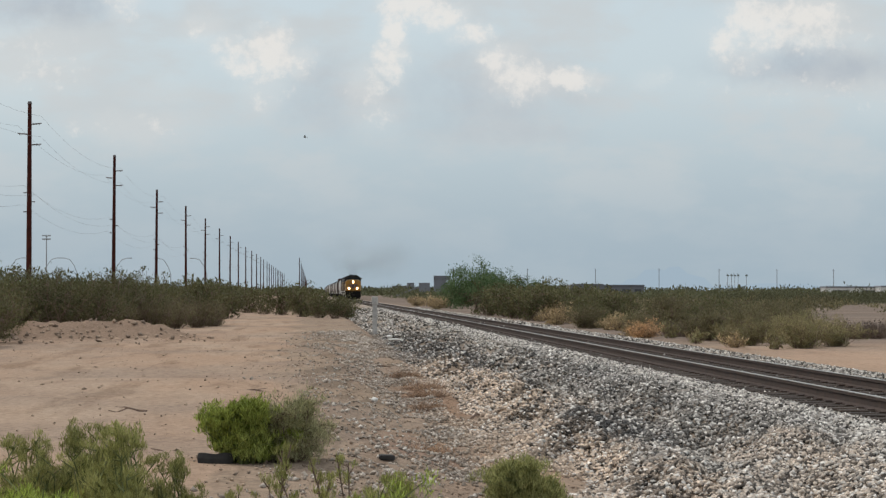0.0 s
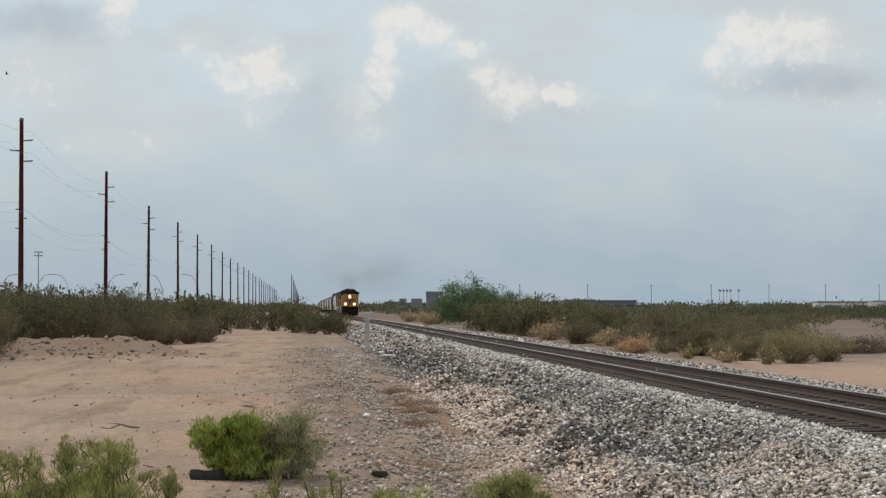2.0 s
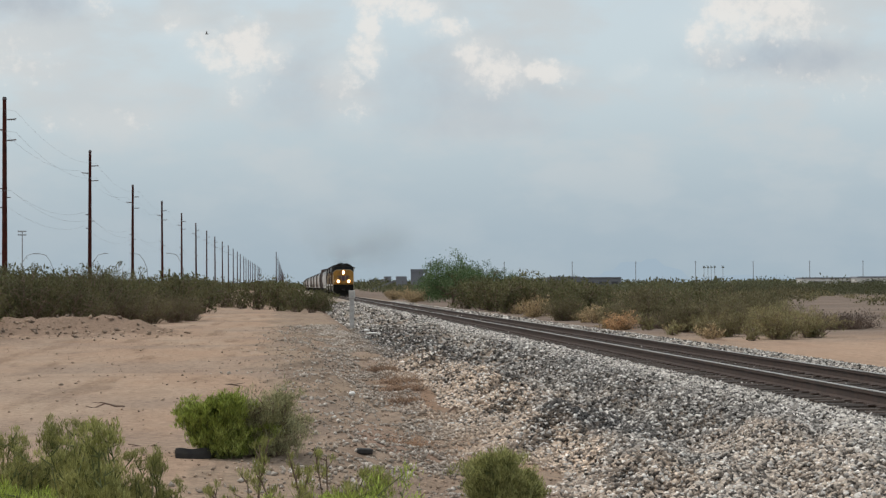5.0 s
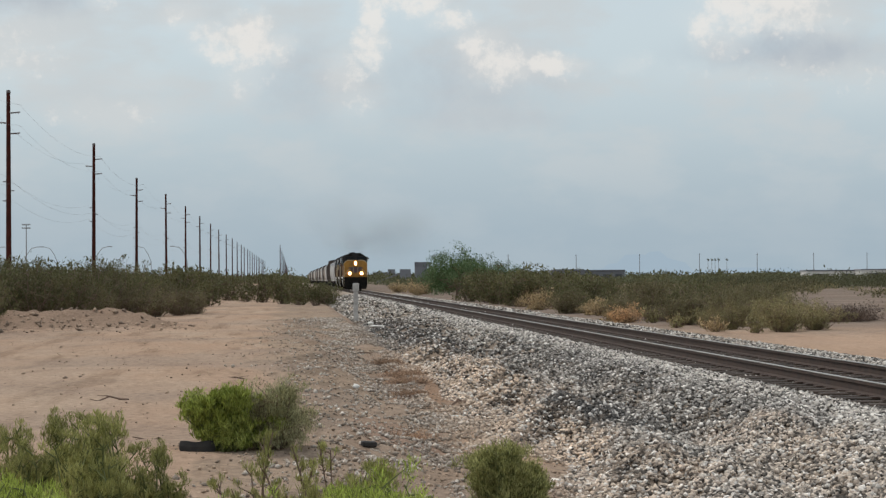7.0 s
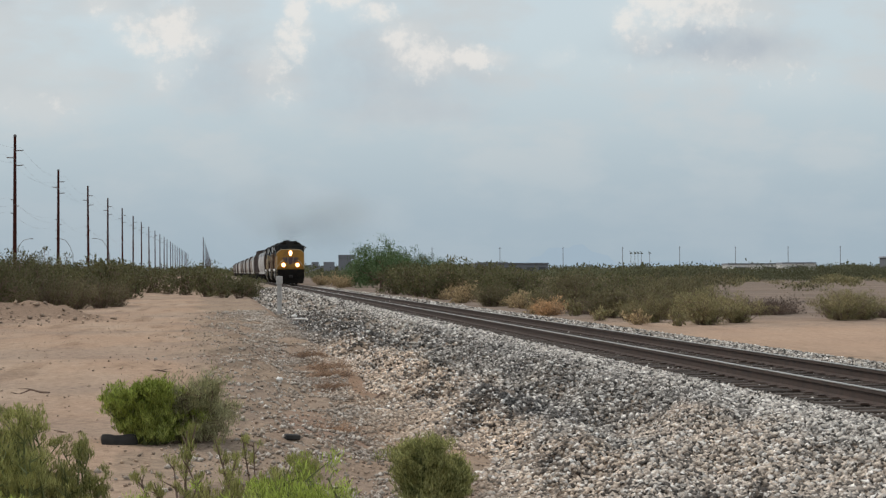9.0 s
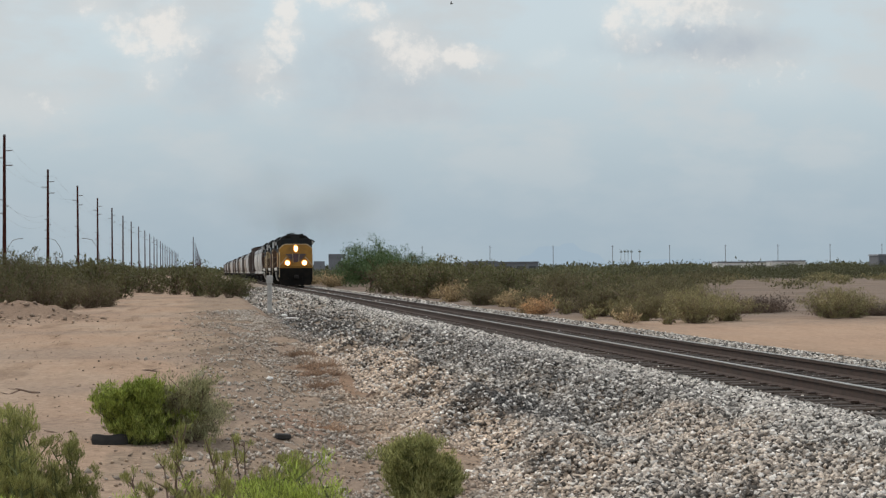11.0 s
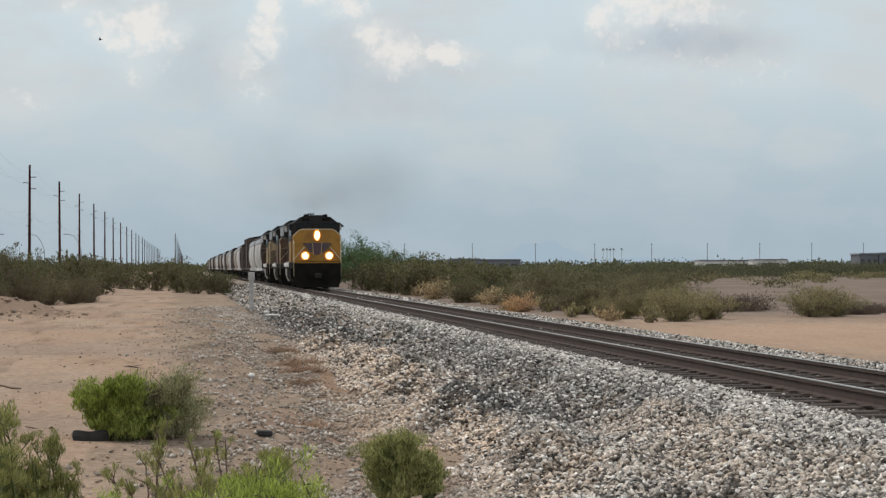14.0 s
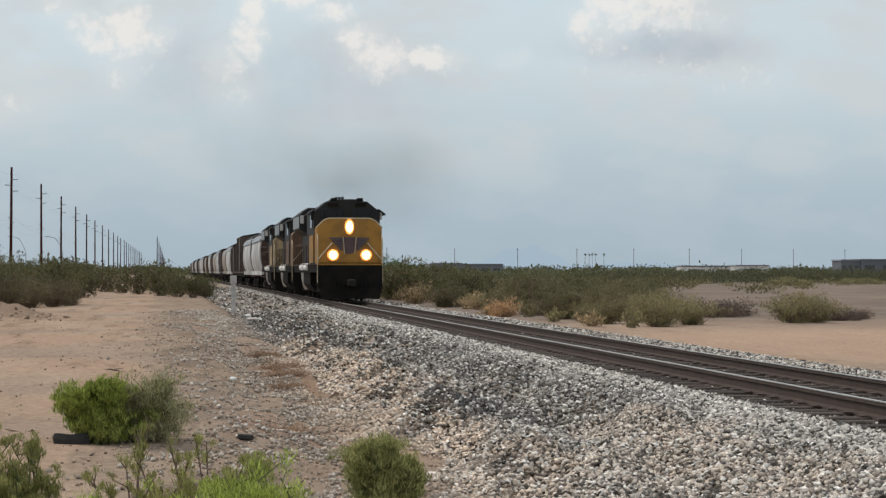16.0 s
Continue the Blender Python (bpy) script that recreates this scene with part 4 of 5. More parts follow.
# ---- things beside the line ----
def build_post():
    post = tagged(new("marker_post"), "weathered pale concrete marker post beside the ballast", "marker post")
    bm = bmesh.new(); box(bm, 0, 0, 0.72, 0.20, 0.18, 1.5, bevel=0.02)
    part("shaft", bm, M_CONC, post)
    bm = bmesh.new(); box(bm, 0, -0.02, 1.36, 0.26, 0.2, 0.34, bevel=0.02)
    part("head", bm, M_CONC, post, "broader squared head")
    post.matrix_basis = pose(2.66, 82.0, 0)


def build_tyre():
    bm = bmesh.new()
    # a curved strip of torn tread, standing on its edge
    n = 14
    rows = []
    for i in range(n + 1):
        a = -1.1 + 2.2 * i / n
        h = 0.105 + 0.006 * math.sin(i * 0.7)
        rows.append([bm.verts.new((0.195 * math.sin(a) * r, -0.10 * math.cos(a) * r, z)) for r, z in ((1.0, 0), (1.06, h * 0.5), (1.0, h), (0.86, h), (0.82, 0.0))])
    for a, b in zip(rows, rows[1:]):
        for k in range(5):
            bm.faces.new((a[k], a[(k + 1) % 5], b[(k + 1) % 5], b[k]))
    bm.faces.new(rows[0]); bm.faces.new(rows[-1][::-1])
    ob = tagged(part("tyre_scrap", bm, M_RUBBER), "curved scrap of black tyre tread lying on the dirt", "tyre scrap")
    ob.matrix_basis = pose(-0.94, 19.9, float(ground_z(-0.94, 19.9)))
    bm = bmesh.new(); box(bm, 0, 0, 0.03, 0.17, 0.12, 0.06, bevel=0.012)
    ob = tagged(part("dark_block", bm, M_RUBBER), "small dark block lying in the gravel", "debris")
    ob.matrix_basis = pose(0.84, 21.9, float(ground_z(0.84, 21.9)), 0, 4, 15)


# ---- train ----
def wheelset(parent, y, r, name="wheel"):
    for s in (-1, 1):
        w = part(name, one(tube, (s * 0.68, y, r), (s * 0.82, y, r), r, r, 20), M_TRUCK, parent)
        part("hub", one(tube, (s * 0.80, y, r), (s * 0.95, y, r), 0.14, 0.12, 10), M_BLACK, w)


def truck(parent, y, axles, r, half):
    bm = bmesh.new()
    for s in (-1, 1):
        box(bm, s * 1.02, y, r + 0.18, 0.14, half * 2, 0.26, bevel=0.04)
        box(bm, s * 1.02, y, r - 0.02, 0.16, half * 1.1, 0.20, bevel=0.04)
        for a in axles:
            box(bm, s * 1.05, y + a, r, 0.2, 0.34, 0.36, bevel=0.04)
    box(bm, 0, y, r + 0.2, 2.0, 0.5, 0.25)
    t = part("truck", bm, M_TRUCK, parent)
    for a in axles:
        wheelset(t, y + a, r)


def locomotive(label):
    """Four-axle diesel, nose at y = 0 looking to -y, on the rails at z = 0."""
    L = 18.2
    loco = tagged(new("locomotive"), label, "locomotive", "locomotives of the train")
    part("underframe", one(box, 0, L / 2 + 0.3, 1.52, 2.95, L - 0.9, 0.36), M_BLACK, loco)
    part("walkway", one(box, 0, L / 2 + 0.3, 1.725, 3.05, L - 0.9, 0.05), M_GRIME_SHADE, loco)
    # pilot: plate, plough, coupler, hoses
    bm = bmesh.new()
    box(bm, 0, 0.42, 1.12, 3.0, 0.16, 1.15, bevel=0.04)
    part("pilot", bm, M_BLACK, loco)
    prof = [(-1.45, 0.62), (1.45, 0.62), (1.35, 0.12), (-1.35, 0.12)]
    bm = bmesh.new(); prism(bm, prof[::-1], 0.16, 0.30)
    part("snow_plough", bm, M_BLACK, loco)
    bm = bmesh.new(); box(bm, 0, 0.05, 0.86, 0.34, 0.7, 0.34, bevel=0.06); box(bm, 0.08, -0.22, 0.86, 0.28, 0.22, 0.36, bevel=0.06)
    part("coupler", bm, M_TRUCK, loco)
    bm = bmesh.new()
    for x in (-0.75, -0.6, 0.6, 0.75):
        tube(bm, (x, 0.30, 1.05), (x * 0.9, 0.12, 0.55), 0.03, 0.03, 6)
    part("air_hoses", bm, M_BLACK, loco)
    for s in (-1, 1):
        bm = bmesh.new()
        for k in range(4):
            part("front_step", one(box, s * 1.28, 0.85, 0.45 + 0.33 * k, 0.5, 0.75, 0.05), M_BLACK, loco)
    # nose: broad, with chamfered upper corners, sloping back a little
    def slab(bm, outline, y0, y1, dy=0.0):
        a = [bm.verts.new((x, y0 + dy * (z - 1.75), z)) for x, z in outline]
        b = [bm.verts.new((x, y1, z)) for x, z in outline]
        bm.faces.new(a); bm.faces.new(b[::-1])
        for i in range(len(a)):
            bm.faces.new((a[(i + 1) % len(a)], a[i], b[i], b[(i + 1) % len(a)]))
    bm = bmesh.new()
    slab(bm, [(-1.52, 1.76), (1.52, 1.76), (1.52, 3.42), (1.22, 3.72), (1.0, 3.84), (-1.0, 3.84), (-1.22, 3.72), (-1.52, 3.42)], 0.62, 2.3, 0.10)
    bmesh.ops.bevel(bm, geom=[e for e in bm.edges if e.verts[0].co.y < 1.5 and e.verts[1].co.y < 1.5], offset=0.07, segments=2, affect="EDGES", profile=0.5)
    nose = part("nose", bm, M_YELLOW, loco, "yellow nose")
    # winged emblem as plain shapes, a white sill line and the top trim
    bm = bmesh.new()
    prism(bm, [(0, 2.20), (0.20, 2.28), (0.27, 2.6), (0.30, 2.98), (-0.30, 2.98), (-0.27, 2.6), (-0.20, 2.22)], 0.645, 0.70)
    part("emblem_shield", bm, M_RED, nose)
    for s in (-1, 1):
        bm = bmesh.new()
        for k in range(5):
            z = 2.36 + 0.125 * k
            pr = [(s * 0.32, z), (s * (0.90 - 0.11 * (4 - k)), z + 0.02), (s * (0.93 - 0.11 * (4 - k)), z + 0.105), (s * 0.32, z + 0.105)]
            prism(bm, pr if s > 0 else pr[::-1], 0.655, 0.70)
        part("emblem_wing", bm, M_BLUE, nose)
        bm = bmesh.new(); tube(bm, (s * 0.30, 0.64, 2.98), (s * 0.24, 0.64, 2.2), 0.022, 0.022, 6)
        part("emblem_border", bm, M_CREAM, nose)
        bm = bmesh.new(); tube(bm, (s * 1.47, 0.56, 1.95), (s * 0.82, 0.60, 2.72), 0.035, 0.035, 6)
        part("nose_handrail", bm, M_CREAM, loco)
        bm = bmesh.new(); tube(bm, (s * 1.50, 0.45, 0.85), (s * 1.50, 0.45, 2.9), 0.03, 0.03, 6); tube(bm, (s * 1.5, 0.45, 2.9), (s * 1.5, 0.75, 3.1), 0.03, 0.03, 6)
        part("corner_handrail", bm, M_CREAM, loco)
    bm = bmesh.new()
    for a, b in (((-1.0, 3.865), (1.0, 3.865)), ((1.0, 3.865), (1.24, 3.735)), ((1.24, 3.735), (1.55, 3.43)), ((-1.0, 3.865), (-1.24, 3.735)), ((-1.24, 3.735), (-1.55, 3.43))):
        tube(bm, (a[0], 0.86, a[1]), (b[0], 0.84, b[1]), 0.03, 0.03, 6)
    part("nose_trim", bm, M_CREAM, nose)
    part("sill_stripe", one(box, 0, 0.33, 1.72, 3.02, 0.03, 0.07), M_YELLOW, loco)
    # lamps: the stacked headlight in the nose, and two lower lamps
    def lamp(name, x, z, rx, rz, y):
        bm = bmesh.new()
        # a glowing disc behind the lens stands for its orange halo
        bmesh.ops.create_cone(bm, cap_ends=True, segments=24, radius1=1, radius2=0.92, depth=1, matrix=Matrix.Translation((x, y, z)) @ Matrix.Diagonal((rx, 0.10, rz, 1)) @ pose(0, 0, 0, 90))
        halo = part(name, bm, M_LAMP_HALO, loco, "lit lamp")
        bm = bmesh.new()
        bmesh.ops.create_uvsphere(bm, u_segments=20, v_segments=10, radius=1, matrix=Matrix.Translation((x, y - 0.05, z)) @ Matrix.Diagonal((rx * 0.66, 0.04, rz * 0.70, 1)))
        part("lens", bm, M_LAMP, halo, "glowing lens", smooth=True)
    lamp("headlight", 0.0, 3.46, 0.22, 0.36, 0.76)
    lamp("ditch_light", -0.77, 2.15, 0.27, 0.27, 0.62)
    lamp("ditch_light", 0.77, 2.15, 0.27, 0.27, 0.62)
    # cab
    bm = bmesh.new()
    slab(bm, [(-1.56, 1.76), (1.56, 1.76), (1.56, 4.20), (0.95, 4.70), (-0.95, 4.70), (-1.56, 4.20)], 2.1, 4.9, 0.0)
    cab = part("cab", bm, M_GREYROOF, loco, "dark grey upper cab")
    for s in (-1, 1):
        bm = bmesh.new(); box(bm, s * 0.72, 2.07, 4.12, 1.05, 0.06, 0.42, bevel=0.02)
        part("windshield", bm, M_GLASS, cab, "dark cab glass")
        bm = bmesh.new(); box(bm, s * 1.575, 3.5, 3.75, 0.04, 1.3, 0.6, bevel=0.01)
        part("side_window", bm, M_GLASS, cab)
        bm = bmesh.new(); box(bm, s * 1.575, 3.5, 2.45, 0.03, 2.7, 1.3, bevel=0.01)
        part("side_panel", bm, M_YELLOW, cab, "dirty yellow cab side")
        bm = bmesh.new(); box(bm, s * 1.70, 3.4, 4.15, 0.30, 1.9, 0.05, rx=0, ry=s * 30)
        part("awning", bm, M_GREYROOF, cab)
        bm = bmesh.new(); box(bm, s * 1.62, 2.3, 4.02, 0.14, 0.06, 0.4)
        part("mirror", bm, M_WHITE if s > 0 else M_GREYROOF, cab)
        bm = bmesh.new(); box(bm, s * 1.66, 3.3, 4.20, 0.42, 2.5, 0.06, ry=s * 38)
        part("eave", bm, M_GREYROOF, cab)
        bm = bmesh.new(); box(bm, s * 0.66, 2.08, 4.55, 0.5, 0.10, 0.18, bevel=0.02)
        part("number_board", bm, M_BLACK, cab)
        for x in (0.42, 1.0):
            part("wiper", one(tube, (s * x, 2.03, 3.92), (s * (x + 0.12), 2.03, 4.28), 0.012, 0.012, 4), M_BLACK, cab)
    bm = bmesh.new(); box(bm, 0, 3.2, 4.74, 1.5, 1.2, 0.16, bevel=0.05)
    part("air_conditioner", bm, M_GREYROOF, cab)
    bm = bmesh.new()
    for x in (-0.62, 0.62):
        box(bm, x, 2.2, 4.78, 0.3, 0.22, 0.16, bevel=0.03)
    part("roof_lamps", bm, M_BLACK, cab)
    bm = bmesh.new()
    for x in (-0.35, -0.2, -0.05):
        tube(bm, (x, 4.3, 4.86), (x, 3.9, 4.92), 0.03, 0.07, 8)
    box(bm, -0.2, 4.3, 4.80, 0.5, 0.08, 0.12)
    part("horn", bm, M_GREYROOF, cab)
    # hood, dynamic brake bulge, radiators
    bm = bmesh.new()
    slab(bm, [(-1.02, 1.75), (1.02, 1.75), (1.02, 3.95), (0.75, 4.35), (-0.75, 4.35), (-1.02, 3.95)], 4.9, 12.6)
    hood = part("hood", bm, M_GRIME_SHADE, loco, "engine hood, its yellow browned by grime and painted shade")
    bm = bmesh.new()
    slab(bm, [(-1.5, 3.15), (-1.02, 2.95), (1.02, 2.95), (1.5, 3.15), (1.5, 4.2), (1.1, 4.55), (-1.1, 4.55), (-1.5, 4.2)], 5.0, 7.6)
    part("brake_housing", bm, M_GREYROOF, hood)
    for y in range(4):
        for s in (-1, 1):
            bm = bmesh.new(); box(bm, s * 1.035, 8.3 + 1.15 * y, 2.85, 0.04, 0.95, 1.6, bevel=0.012)
            part("hood_door", bm, M_GRIME_SHADE, hood)
    for s in (-1, 1):
        bm = bmesh.new(); box(bm, s * 1.06, 9.9, 2.25, 0.03, 5.0, 0.42)
        part("flank_stripe", bm, M_RED, hood, "dull red stripe")
    bm = bmesh.new(); box(bm, 0, 9.0, 4.50, 0.9, 1.4, 0.34, bevel=0.04)
    part("exhaust_stack", bm, M_BLACK, hood)
    bm = bmesh.new(); box(bm, 0, 11.3, 4.44, 1.3, 2.0, 0.22, bevel=0.04)
    part("roof_hatch", bm, M_GREYROOF, hood)
    bm = bmesh.new()
    slab(bm, [(-1.05, 1.75), (1.05, 1.75), (1.05, 3.3), (1.55, 3.6), (1.55, 4.35), (1.1, 4.72), (-1.1, 4.72), (-1.55, 4.35), (-1.55, 3.6), (-1.05, 3.3)], 12.6, 17.5)
    rad = part("radiator", bm, M_GREYROOF, loco, "flared dark radiator section")
    for s in (-1, 1):
        for k in range(3):
            bm = bmesh.new(); box(bm, s * 1.565, 13.4 + 1.6 * k, 3.97, 0.03, 1.4, 0.6)
            part("radiator_grille", bm, M_GALV, rad, "pale grille")
        # pale intake boxes standing out from the flared upper flank
        bm = bmesh.new(); box(bm, s * 1.42, 12.5, 4.10, 0.20, 0.10, 0.42, bevel=0.02)
        part("intake_screen", bm, M_CONC, rad, "pale intake screen")
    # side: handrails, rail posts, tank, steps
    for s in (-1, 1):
        bm = bmesh.new(); tube(bm, (s * 1.47, 5.0, 2.75), (s * 1.47, 17.5, 2.75), 0.025, 0.025, 6)
        rail = part("side_handrail", bm, M_GRIME_SHADE, loco)
        for k in range(8):
            part("rail_post", one(tube, (s * 1.47, 5.0 + 1.78 * k, 1.75), (s * 1.47, 5.0 + 1.78 * k, 2.75), 0.022, 0.022, 6), M_GRIME_SHADE, rail)
        bm = bmesh.new()
        for y in (7.4, 10.4):
            tube(bm, (s * 1.36, y, 1.60), (s * 1.36, y + 2.4, 1.60), 0.20, 0.20, 12)
        part("air_tank", bm, M_WHITE, loco, "pale air reservoir")
        for k in range(4):
            part("rear_step", one(box, s * 1.32, L - 0.55, 0.45 + 0.33 * k, 0.42, 0.6, 0.05), M_BLACK, loco)
        # an added pale plate behind the tank, its foot swept inwards
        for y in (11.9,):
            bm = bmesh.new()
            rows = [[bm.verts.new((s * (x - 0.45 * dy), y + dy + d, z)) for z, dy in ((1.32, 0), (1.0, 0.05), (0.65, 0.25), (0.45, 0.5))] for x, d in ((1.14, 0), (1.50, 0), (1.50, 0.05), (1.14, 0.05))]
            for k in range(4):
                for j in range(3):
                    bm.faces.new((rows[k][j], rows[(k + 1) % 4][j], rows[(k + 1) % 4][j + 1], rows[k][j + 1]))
            part("tank_panel", bm, M_WHITE, loco, "added white plate with a swept foot")
    bm = bmesh.new()
    prism(bm, [(-1.1, 0.4), (1.1, 0.4), (1.38, 0.75), (1.38, 1.34), (-1.38, 1.34), (-1.38, 0.75)], 6.8, 11.7)
    part("fuel_tank", bm, M_BLACK, loco)
    truck(loco, 4.0, (-1.37, 1.37), 0.51, 2.0)
    truck(loco, 14.4, (-1.37, 1.37), 0.51, 2.0)
    return loco


def hopper(mat, label, length=17.6, high=4.55):
    car = tagged(new("hopper_car"), label, "freight car", "freight cars of the train")
    n = 4
    y0, y1 = 1.3, length - 1.3
    bulge = [(1.56 - 0.34 * abs((z - 2.75) / 1.5) ** 2.4, z) for z in [1.35 + (high - 1.8) * i / 9 for i in range(10)]]
    arch = [(bulge[-1][0] * math.cos(q), bulge[-1][1] + 0.42 * math.sin(q)) for q in (0.35, 0.8, 1.2)]
    right = bulge + arch
    out = right + [(-x, z) for x, z in right[::-1]]
    for k in range(n):
        a, b = y0 + (y1 - y0) * k / n, y0 + (y1 - y0) * (k + 1) / n
        part("side_panel", one(prism, out, a + 0.008, b - 0.008), mat, car)
        pts = [(-1.1, 1.35), (-0.35, 0.42), (0.35, 0.42), (1.1, 1.35)]
        part("hopper_chute", one(prism, pts, a + 0.6, b - 0.6), M_BLACK, car)
    part("top_sill", one(prism, [(x * 1.03, z) for x, z in ((-1.50, high - 0.86), (1.50, high - 0.86), (1.36, high - 0.48), (-1.36, high - 0.48))], y0 - 0.1, y1 + 0.1), M_GALV, car, "paler top sill")
    # ends coloured dark to give the shade in the gaps between cars
    for y, q in ((0.75, 1), (length - 0.75, -1)):
        part("end_frame", one(box, 0, y, 2.4, 2.6, 0.10, 3.0), M_GRIME_SHADE, car)
        part("end_sheet", one(prism, [(x * 0.95, 2.8 + (z - 2.8) * 0.95) for x, z in out], y + q * 0.28 - 0.25, y + q * 0.28 + 0.25), M_GRIME_SHADE, car, "end sheet in grimy brown, shade of the car gap painted in")
    for s in (-1, 1):
        part("side_sill", one(box, s * 1.35, length / 2, 1.25, 0.16, length - 0.8, 0.3), mat, car)
        bm = bmesh.new()
        for k in range(6):
            box(bm, s * 1.3, 0.7, 1.0 + 0.55 * k, 0.4, 0.04, 0.04)
        part("ladder", bm, M_GALV, car)
    part("centre_sill", one(box, 0, length / 2, 1.05, 0.6, length, 0.4), M_BLACK, car)
    part("roof", one(prism, [(1.3, high - 0.33), (0.8, high - 0.02), (-0.8, high - 0.02), (-1.3, high - 0.33), (-1.2, high - 0.45), (1.2, high - 0.45)], y0, y1), M_GREYROOF, car, "dark sooty roof")
    part("roof_walk", one(box, 0, length / 2, high + 0.03, 0.7, length - 2.4, 0.08), M_GALV, car)
    truck(car, 2.3, (-0.88, 0.88), 0.46, 1.3)
    truck(car, length - 2.3, (-0.88, 0.88), 0.46, 1.3)
    return car


def boxcar(mat, label, length=17.6, high=3.9):
    car = tagged(new("box_car"), label, "freight car", "freight cars of the train")
    bm = bmesh.new(); box(bm, 0, length / 2, (1.2 + high) / 2, 2.9, length - 1.2, high - 1.2, bevel=0.06)
    body = part("body", bm, mat, car)
    bm = bmesh.new(); prism(bm, [(-1.5, high - 0.05), (1.5, high - 0.05), (0, high + 0.22)], 0.55, length - 0.55)
    part("roof", bm, M_GREYROOF, car)
    for s in (-1, 1):
        for k in range(13):
            y = 0.9 + (length - 1.8) * k / 12
            part("rib", one(box, s * 1.47, y, (1.3 + high) / 2, 0.07, 0.12, high - 1.4), mat, body)
        part("door", one(box, s * 1.49, length / 2, (1.3 + high) / 2, 0.06, 3.0, high - 1.6), mat, body)
    part("underframe", one(box, 0, length / 2, 1.05, 2.6, length - 0.2, 0.3), M_BLACK, car)
    truck(car, 2.3, (-0.88, 0.88), 0.46, 1.3)
    truck(car, length - 2.3, (-0.88, 0.88), 0.46, 1.3)
    return car


# front of the train along the line, second by second
RUN = [(0.0, 387.3), (3.5, 322.5), (7.0, 256.5), (9.0, 218.2), (12.5, 154.0), (14.5, 117.4), (16.0, 90.9)]
TRAIN = []


def build_train():
    lead = locomotive("dirty yellow diesel locomotive with dark roof and lit lamps")
    TRAIN.append((lead, 0.0))
    def trailing(label, paint, word, back):
        unit = copy_thing(lead, pose(0, 0, 0))
        unit["label"] = label
        for o in list(unit.children_recursive):
            if o.name.split(".")[0] in ("headlight", "ditch_light", "lens"):
                bpy.data.objects.remove(o)
        repainted = [o for o in unit.children_recursive if o.name.split(".")[0] in ("nose", "hood_door") or (o.name.split(".")[0] == "side_panel" and o.parent.name.split(".")[0] == "cab")]
        for o in repainted:
            o.data = o.data.copy()
            o.data.materials[0] = paint
            o["label"] = word + " " + o.name.split(".")[0].replace("_", " ")
        TRAIN.append((unit, back))
    trailing("second diesel locomotive, its nose brown with soot", M_SOOT, "soot-browned", 18.8)
    trailing("third diesel locomotive in dulled cream yellow paint", M_DULL, "dulled cream", 37.6)
    grey = hopper(M_HOPPER, "light grey covered hopper car with rounded sides")
    tan = hopper(M_HOPPER_TAN, "tan dusty covered hopper car with rounded sides", 16.4, 4.3)
    brown = boxcar(M_BOXCAR, "dark brown box car with ribbed sides")
    tallbox = boxcar(M_BOXCAR, "tall dark brown box car with ribbed sides", 17.6, 4.75)
    y, first = 56.6, set()
    for kind in "ggx" + "bgtbgtbgbtbggtbbgtbb" + "gbtb":
        src = {"g": grey, "t": tan, "b": brown, "x": tallbox}[kind]
        car = src if kind not in first else copy_thing(src, pose(0, 0, 0))
        first.add(kind)
        TRAIN.append((car, y))
        y += (16.4 if kind == "t" else 17.6) + 0.6


